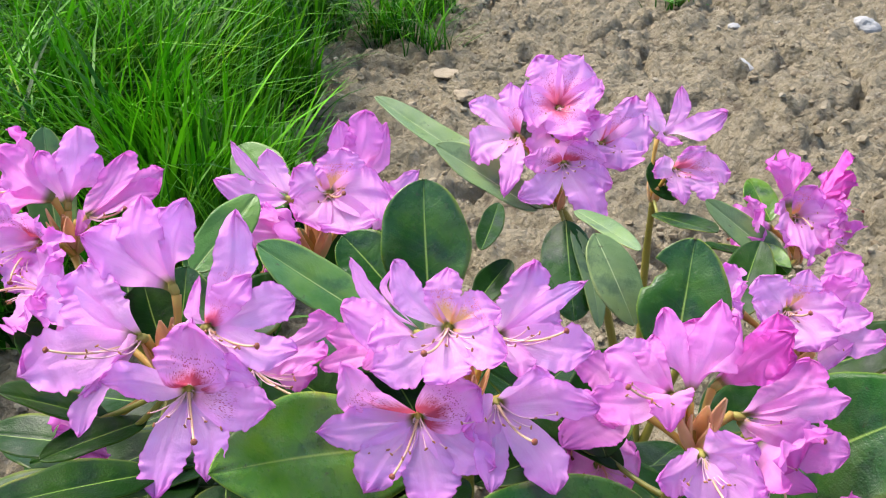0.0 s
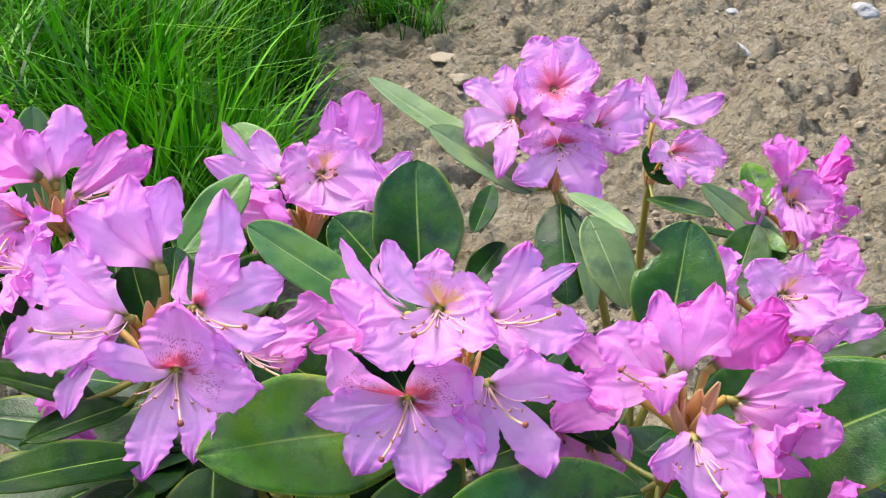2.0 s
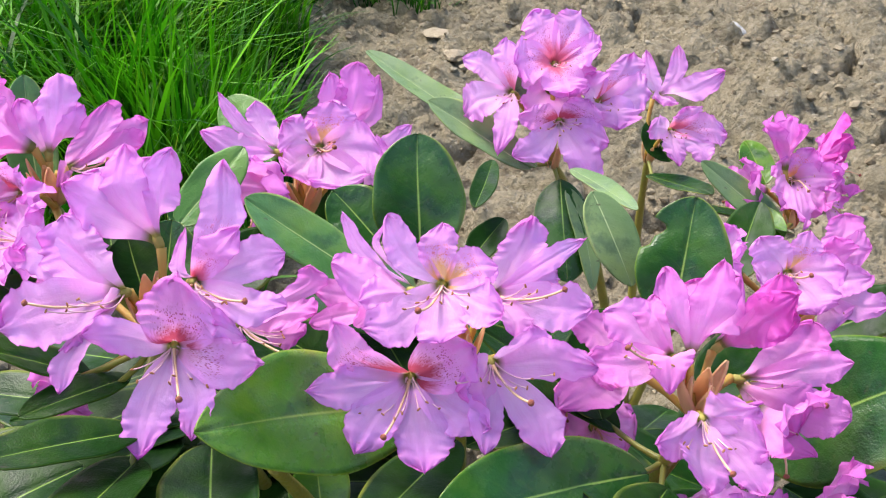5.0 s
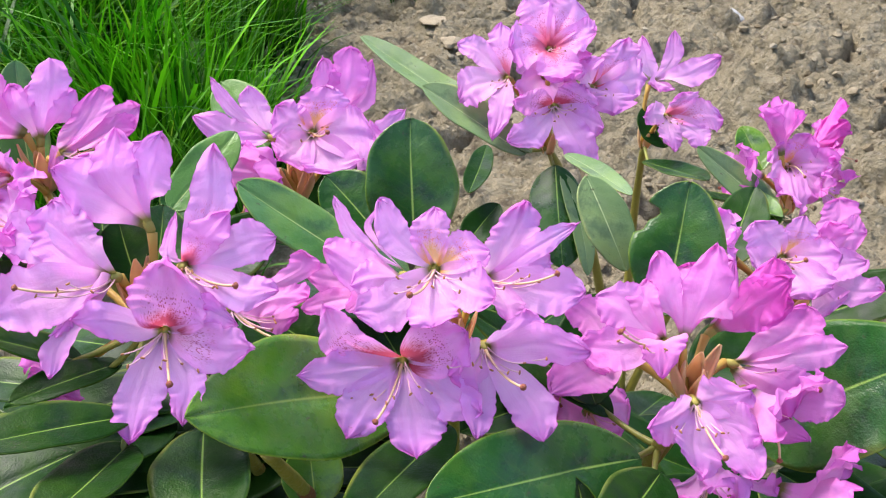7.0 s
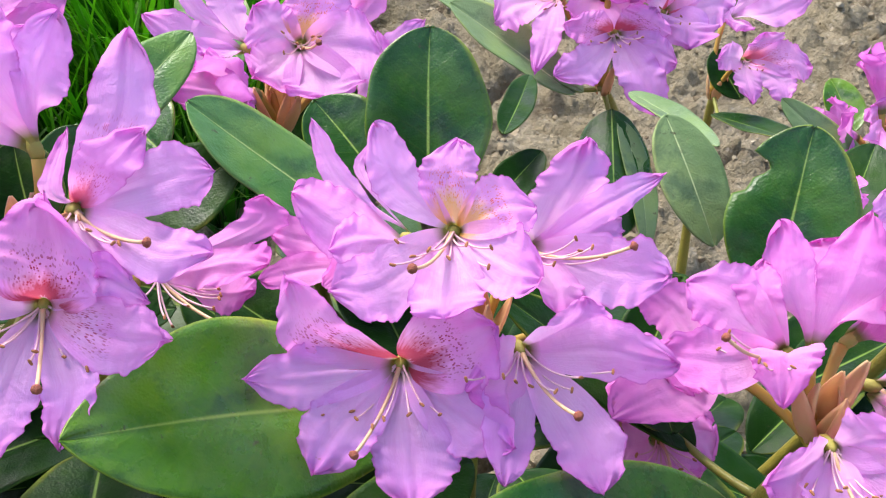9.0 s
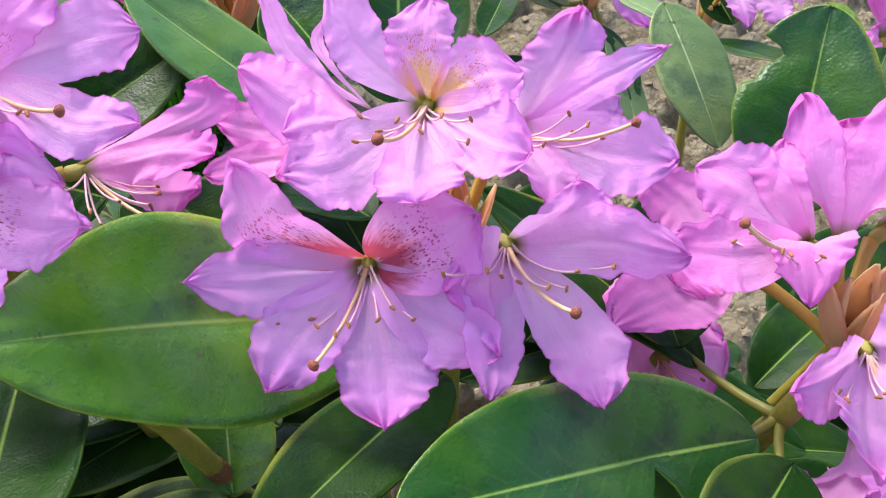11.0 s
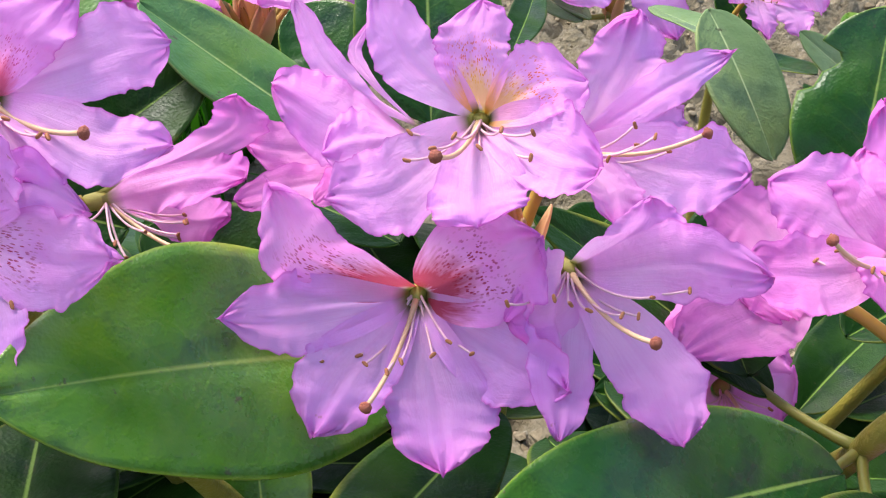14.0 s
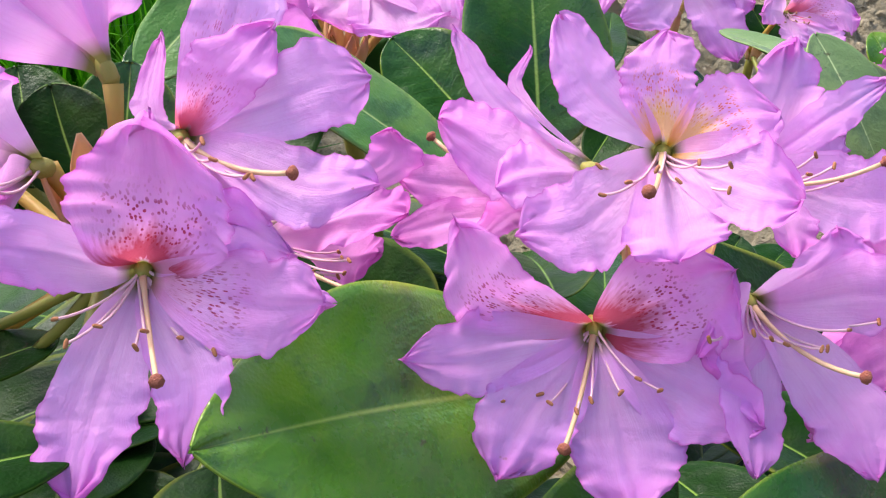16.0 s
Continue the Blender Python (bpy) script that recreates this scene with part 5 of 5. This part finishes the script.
leaf(front, (0.0890, 0.6056, 0.4512), (0.1102, 0.5710, 0.4102), (0.19, -0.66, 0.73), 0.029, LEAF_PALE, seed=56, sag=0.06, fold=0.1)
leaf(front, (0.0945, 0.8015, 0.3664), (0.0986, 0.7437, 0.3110), (-0.02, -0.78, 0.62), 0.044, LEAF_MID, seed=57, fold=-0.30, sag=0.12, stalk=(0.0893, 0.8103, 0.3765))
leaf(front, (0.0994, 0.7964, 0.3623), (0.1148, 0.7380, 0.3078), (0.29, -0.64, 0.71), 0.018, LEAF_PALE, seed=58, sag=0.08)
leaf(front, (0.0922, 0.7259, 0.4104), (0.1257, 0.6586, 0.4136), (0.19, -0.47, 0.86), 0.018, LEAF_PALE, seed=59)
leaf(front, (-0.0374, 0.5689, 0.4129), (-0.1019, 0.5746, 0.4623), (0.29, -0.33, 0.90), 0.039, LEAF_SOFT, seed=60, fold=0.08)
leaf(front, (-0.1373, 0.5606, 0.4508), (-0.1091, 0.6024, 0.4791), (0.10, -0.72, 0.69), 0.026, LEAF_SOFT, seed=61, fold=0.05)
leaf(front, (-0.1053, 0.6931, 0.4281), (-0.1402, 0.7317, 0.4550), (-0.02, -0.67, 0.74), 0.037, LEAF_SOFT, seed=62)
leaf(front, (-0.1287, 0.4167, 0.4253), (-0.1826, 0.3621, 0.4492), (-0.02, -0.20, 0.98), 0.028, LEAF_SHADED, seed=63, stalk=(-0.1289, 0.4604, 0.4419))
leaf(front, (-0.1296, 0.4107, 0.4146), (-0.1467, 0.3411, 0.4332), (-0.02, -0.20, 0.98), 0.032, LEAF_SHADED, seed=64, stalk=(-0.1289, 0.4604, 0.4419))
leaf(front, (-0.1012, 0.4294, 0.4079), (-0.0874, 0.3595, 0.4063), (-0.02, -0.27, 0.96), 0.043, LEAF_SHADED, seed=65)
leaf(front, (-0.1667, 0.4778, 0.4105), (-0.2085, 0.4514, 0.4440), (-0.02, -0.13, 0.99), 0.029, LEAF_SHADED, seed=66, stalk=(-0.1289, 0.4604, 0.4419))
leaf(front, (-0.1463, 0.4694, 0.4166), (-0.1878, 0.4356, 0.4166), (-0.02, -0.20, 0.98), 0.021, LEAF_SHADED, seed=67, stalk=(-0.1289, 0.4604, 0.4419))
leaf(front, (0.1682, 0.4983, 0.3542), (0.2472, 0.4748, 0.4166), (-0.12, -0.63, 0.77), 0.072, LEAF_MID, seed=68, stalk=(0.1239, 0.4522, 0.4036), fold=0.05)
leaf(front, (0.2404, 0.6205, 0.3491), (0.2952, 0.6133, 0.3787), (-0.02, -0.40, 0.91), 0.038, LEAF_SHADED, seed=69)
leaf(front, (-0.2400, 0.6458, 0.4217), (-0.2544, 0.6831, 0.4878), (0.19, -0.66, 0.73), 0.031, LEAF_SOFT, seed=70)
leaf(front, (-0.0795, 0.6699, 0.3874), (-0.0400, 0.6856, 0.4164), (0.09, -0.67, 0.74), 0.034, LEAF_SHADED, seed=71)
leaf(front, (0.0105, 0.4655, 0.3832), (-0.0314, 0.3833, 0.3889), (-0.12, -0.56, 0.82), 0.032, LEAF_SHADED, seed=72, stalk=(0.0115, 0.4765, 0.4132))
leaf(front, (0.0246, 0.6588, 0.4141), (0.0365, 0.7113, 0.4229), (-0.12, -0.74, 0.66), 0.016, LEAF_SHADED, seed=73)
leaf(front, (0.0214, 0.6428, 0.3828), (0.0435, 0.6743, 0.3986), (-0.12, -0.59, 0.80), 0.021, LEAF_SHADED, seed=74)
leaf(rear, (0.0757, 0.7996, 0.3775), (-0.0505, 0.9020, 0.4340), (-0.12, -0.19, 0.97), 0.027, LEAF_PALE, seed=75, stalk=(0.0893, 0.8103, 0.3765), fold=0.35)
leaf(rear, (0.0715, 0.7992, 0.3767), (-0.0069, 0.8233, 0.4175), (0.08, -0.40, 0.91), 0.034, LEAF_PALE, seed=76, stalk=(0.0893, 0.8103, 0.3765), fold=0.3)
leaf(rear, (0.1936, 0.9593, 0.2976), (0.2353, 0.8962, 0.3089), (-0.01, -0.05, 1.00), 0.030, LEAF_SHADED, seed=77, stalk=(0.1972, 0.9851, 0.3028))
leaf(rear, (0.3065, 0.8969, 0.2713), (0.2349, 0.9298, 0.3279), (-0.32, -0.46, 0.83), 0.027, LEAF_PALE, seed=78, stalk=(0.3207, 0.9283, 0.2663))
leaf(rear, (0.2980, 0.8782, 0.2785), (0.2794, 0.9079, 0.2902), (-0.32, -0.46, 0.83), 0.022, LEAF, seed=79, stalk=(0.3207, 0.9283, 0.2663))
leaf(rear, (0.3090, 0.8981, 0.2735), (0.2189, 0.8648, 0.3137), (-0.01, 0.09, 1.00), 0.038, LEAF_SHADED, seed=80, stalk=(0.3207, 0.9283, 0.2663))
leaf(rear, (0.3064, 0.9729, 0.2840), (0.2907, 1.0105, 0.3097), (-0.02, -0.60, 0.80), 0.031, LEAF, seed=81)
leaf(rear, (0.2159, 0.9745, 0.3049), (0.1969, 1.0016, 0.3322), (-0.02, -0.60, 0.80), 0.031, LEAF_SHADED, seed=82)
leaf(front, (0.1087, 0.4321, 0.3824), (0.0781, 0.3795, 0.3797), (0.08, -0.50, 0.86), 0.034, LEAF_SHADED, seed=83, stalk=(0.1129, 0.4596, 0.3756))
leaf(front, (-0.0581, 0.5100, 0.3891), (-0.0965, 0.5203, 0.4065), (0.08, -0.40, 0.91), 0.028, LEAF_SHADED, seed=84)
leaf(front, (-0.0419, 0.5293, 0.3832), (-0.0816, 0.5102, 0.3888), (0.08, -0.40, 0.91), 0.027, LEAF_SHADED, seed=85)
leaf(front, (-0.0574, 0.4726, 0.3226), (-0.0636, 0.4899, 0.3532), (0.09, -0.48, 0.87), 0.032, LEAF, seed=86)
leaf(front, (-0.1217, 0.5051, 0.4195), (-0.1498, 0.5423, 0.4442), (-0.21, -0.58, 0.78), 0.029, LEAF, seed=87)
leaf(front, (-0.1905, 0.5225, 0.4077), (-0.2290, 0.5357, 0.4302), (-0.02, -0.40, 0.91), 0.028, LEAF_SHADED, seed=88)
leaf(front, (0.0741, 0.5061, 0.3860), (0.0914, 0.5432, 0.4116), (-0.12, -0.59, 0.80), 0.027, LEAF_SHADED, seed=89)
leaf(front, (0.0328, 0.5151, 0.4007), (0.0520, 0.5405, 0.4057), (-0.12, -0.59, 0.80), 0.024, LEAF_SHADED, seed=90)
leaf(front, (0.1872, 0.6364, 0.3760), (0.2121, 0.6964, 0.4017), (-0.21, -0.58, 0.78), 0.033, LEAF_SHADED, seed=91)
stem(front, [front_root, (-0.0435, 0.5087, 0.2647), (-0.0619, 0.4762, 0.3289), (-0.0786, 0.4557, 0.3736)], 0.005, 0.0034)
leaf_scar(front, (-0.0625, 0.4755, 0.3304), (0.0167, 0.0205, -0.0447))
stem(front, [(0.1179, 0.4996, 0.3256), (0.1129, 0.4596, 0.3756), (0.1239, 0.4522, 0.4036)], 0.0042, 0.0036)
leaf(front, (-0.0638, 0.5369, 0.2634), (-0.1013, 0.5353, 0.2958), (-0.04, -0.55, 0.83), 0.025, LEAF, seed=92)

leaf(front, (-0.1399, 0.5203, 0.4309), (-0.1368, 0.5445, 0.4619), (-0.02, -0.75, 0.66), 0.032, LEAF_MID, seed=701)
leaf(front, (-0.1466, 0.5128, 0.4339), (-0.1566, 0.5331, 0.4593), (0.1, -0.72, 0.69), 0.03, LEAF_SHADED, seed=702)
leaf(front, (-0.1621, 0.5190, 0.4342), (-0.1735, 0.5508, 0.4573), (0.1, -0.72, 0.69), 0.034, LEAF_SHADED, seed=703)
leaf(front, (-0.0479, 0.5064, 0.3942), (-0.0829, 0.5153, 0.4103), (0.05, -0.55, 0.83), 0.034, LEAF_SHADED, seed=704)
leaf(front, (-0.0327, 0.6000, 0.4204), (-0.0608, 0.6207, 0.4421), (0.05, -0.6, 0.8), 0.036, LEAF_MID, seed=705)
leaf(front, (-0.0964, 0.5036, 0.4173), (-0.1224, 0.5025, 0.4252), (0.05, -0.6, 0.8), 0.034, LEAF_SHADED, seed=706)
leaf(front, (0.0742, 0.5057, 0.4056), (0.0823, 0.4778, 0.3869), (0.05, -0.6, 0.8), 0.034, LEAF_SHADED, seed=707)

leaf(front, (-0.1264, 0.5399, 0.4183), (-0.0821, 0.5645, 0.4422), (0.05, -0.60, 0.80), 0.036, LEAF_SHADED, seed=708)
leaf(front, (-0.1208, 0.5941, 0.4272), (-0.1514, 0.6174, 0.4412), (0.05, -0.60, 0.80), 0.036, LEAF_MID, seed=709)

# leaves of the lower tiers, spreading out from the middle
tier = random.Random(12)
for i in range(170):
    a = tier.uniform(0, 2 * math.pi)
    far = tier.uniform(0.03, 0.22)
    foot = Vector((0.01 + 1.35 * far * math.cos(a), 0.565 + 0.85 * far * math.sin(a), tier.uniform(0.16, 0.335) - 0.22 * far))
    if 0.09 < foot.x < 0.17 and foot.y > 0.53 and foot.z > 0.26:
        continue
    out = Vector((math.cos(a), math.sin(a), tier.uniform(-0.35, 0.15)))
    tip = foot + out.normalized() * tier.uniform(0.075, 0.115)
    leaf(front, foot, tip, (0.25 * math.cos(a), 0.25 * math.sin(a) - 0.15, 1.0), tier.uniform(0.036, 0.05), LEAF_SHADED, seed=300 + i, sag=tier.uniform(0.0, 0.06))
# a denser tier close under the blooms
for i in range(150):
    foot = Vector((tier.uniform(-0.24, 0.25), tier.uniform(0.43, 0.64), tier.uniform(0.24, 0.345)))
    if 0.07 < foot.x < 0.20 and foot.y > 0.51:
        continue
    a = math.atan2(foot.y - 0.57, foot.x - 0.01) + tier.uniform(-0.7, 0.7)
    out = Vector((math.cos(a), math.sin(a), tier.uniform(-0.4, 0.05)))
    tip = foot + out.normalized() * tier.uniform(0.07, 0.105)
    leaf(front, foot, tip, (0.25 * math.cos(a), 0.25 * math.sin(a) - 0.2, 1.0), tier.uniform(0.034, 0.046), LEAF_SHADED, seed=600 + i, sag=tier.uniform(0.0, 0.06))
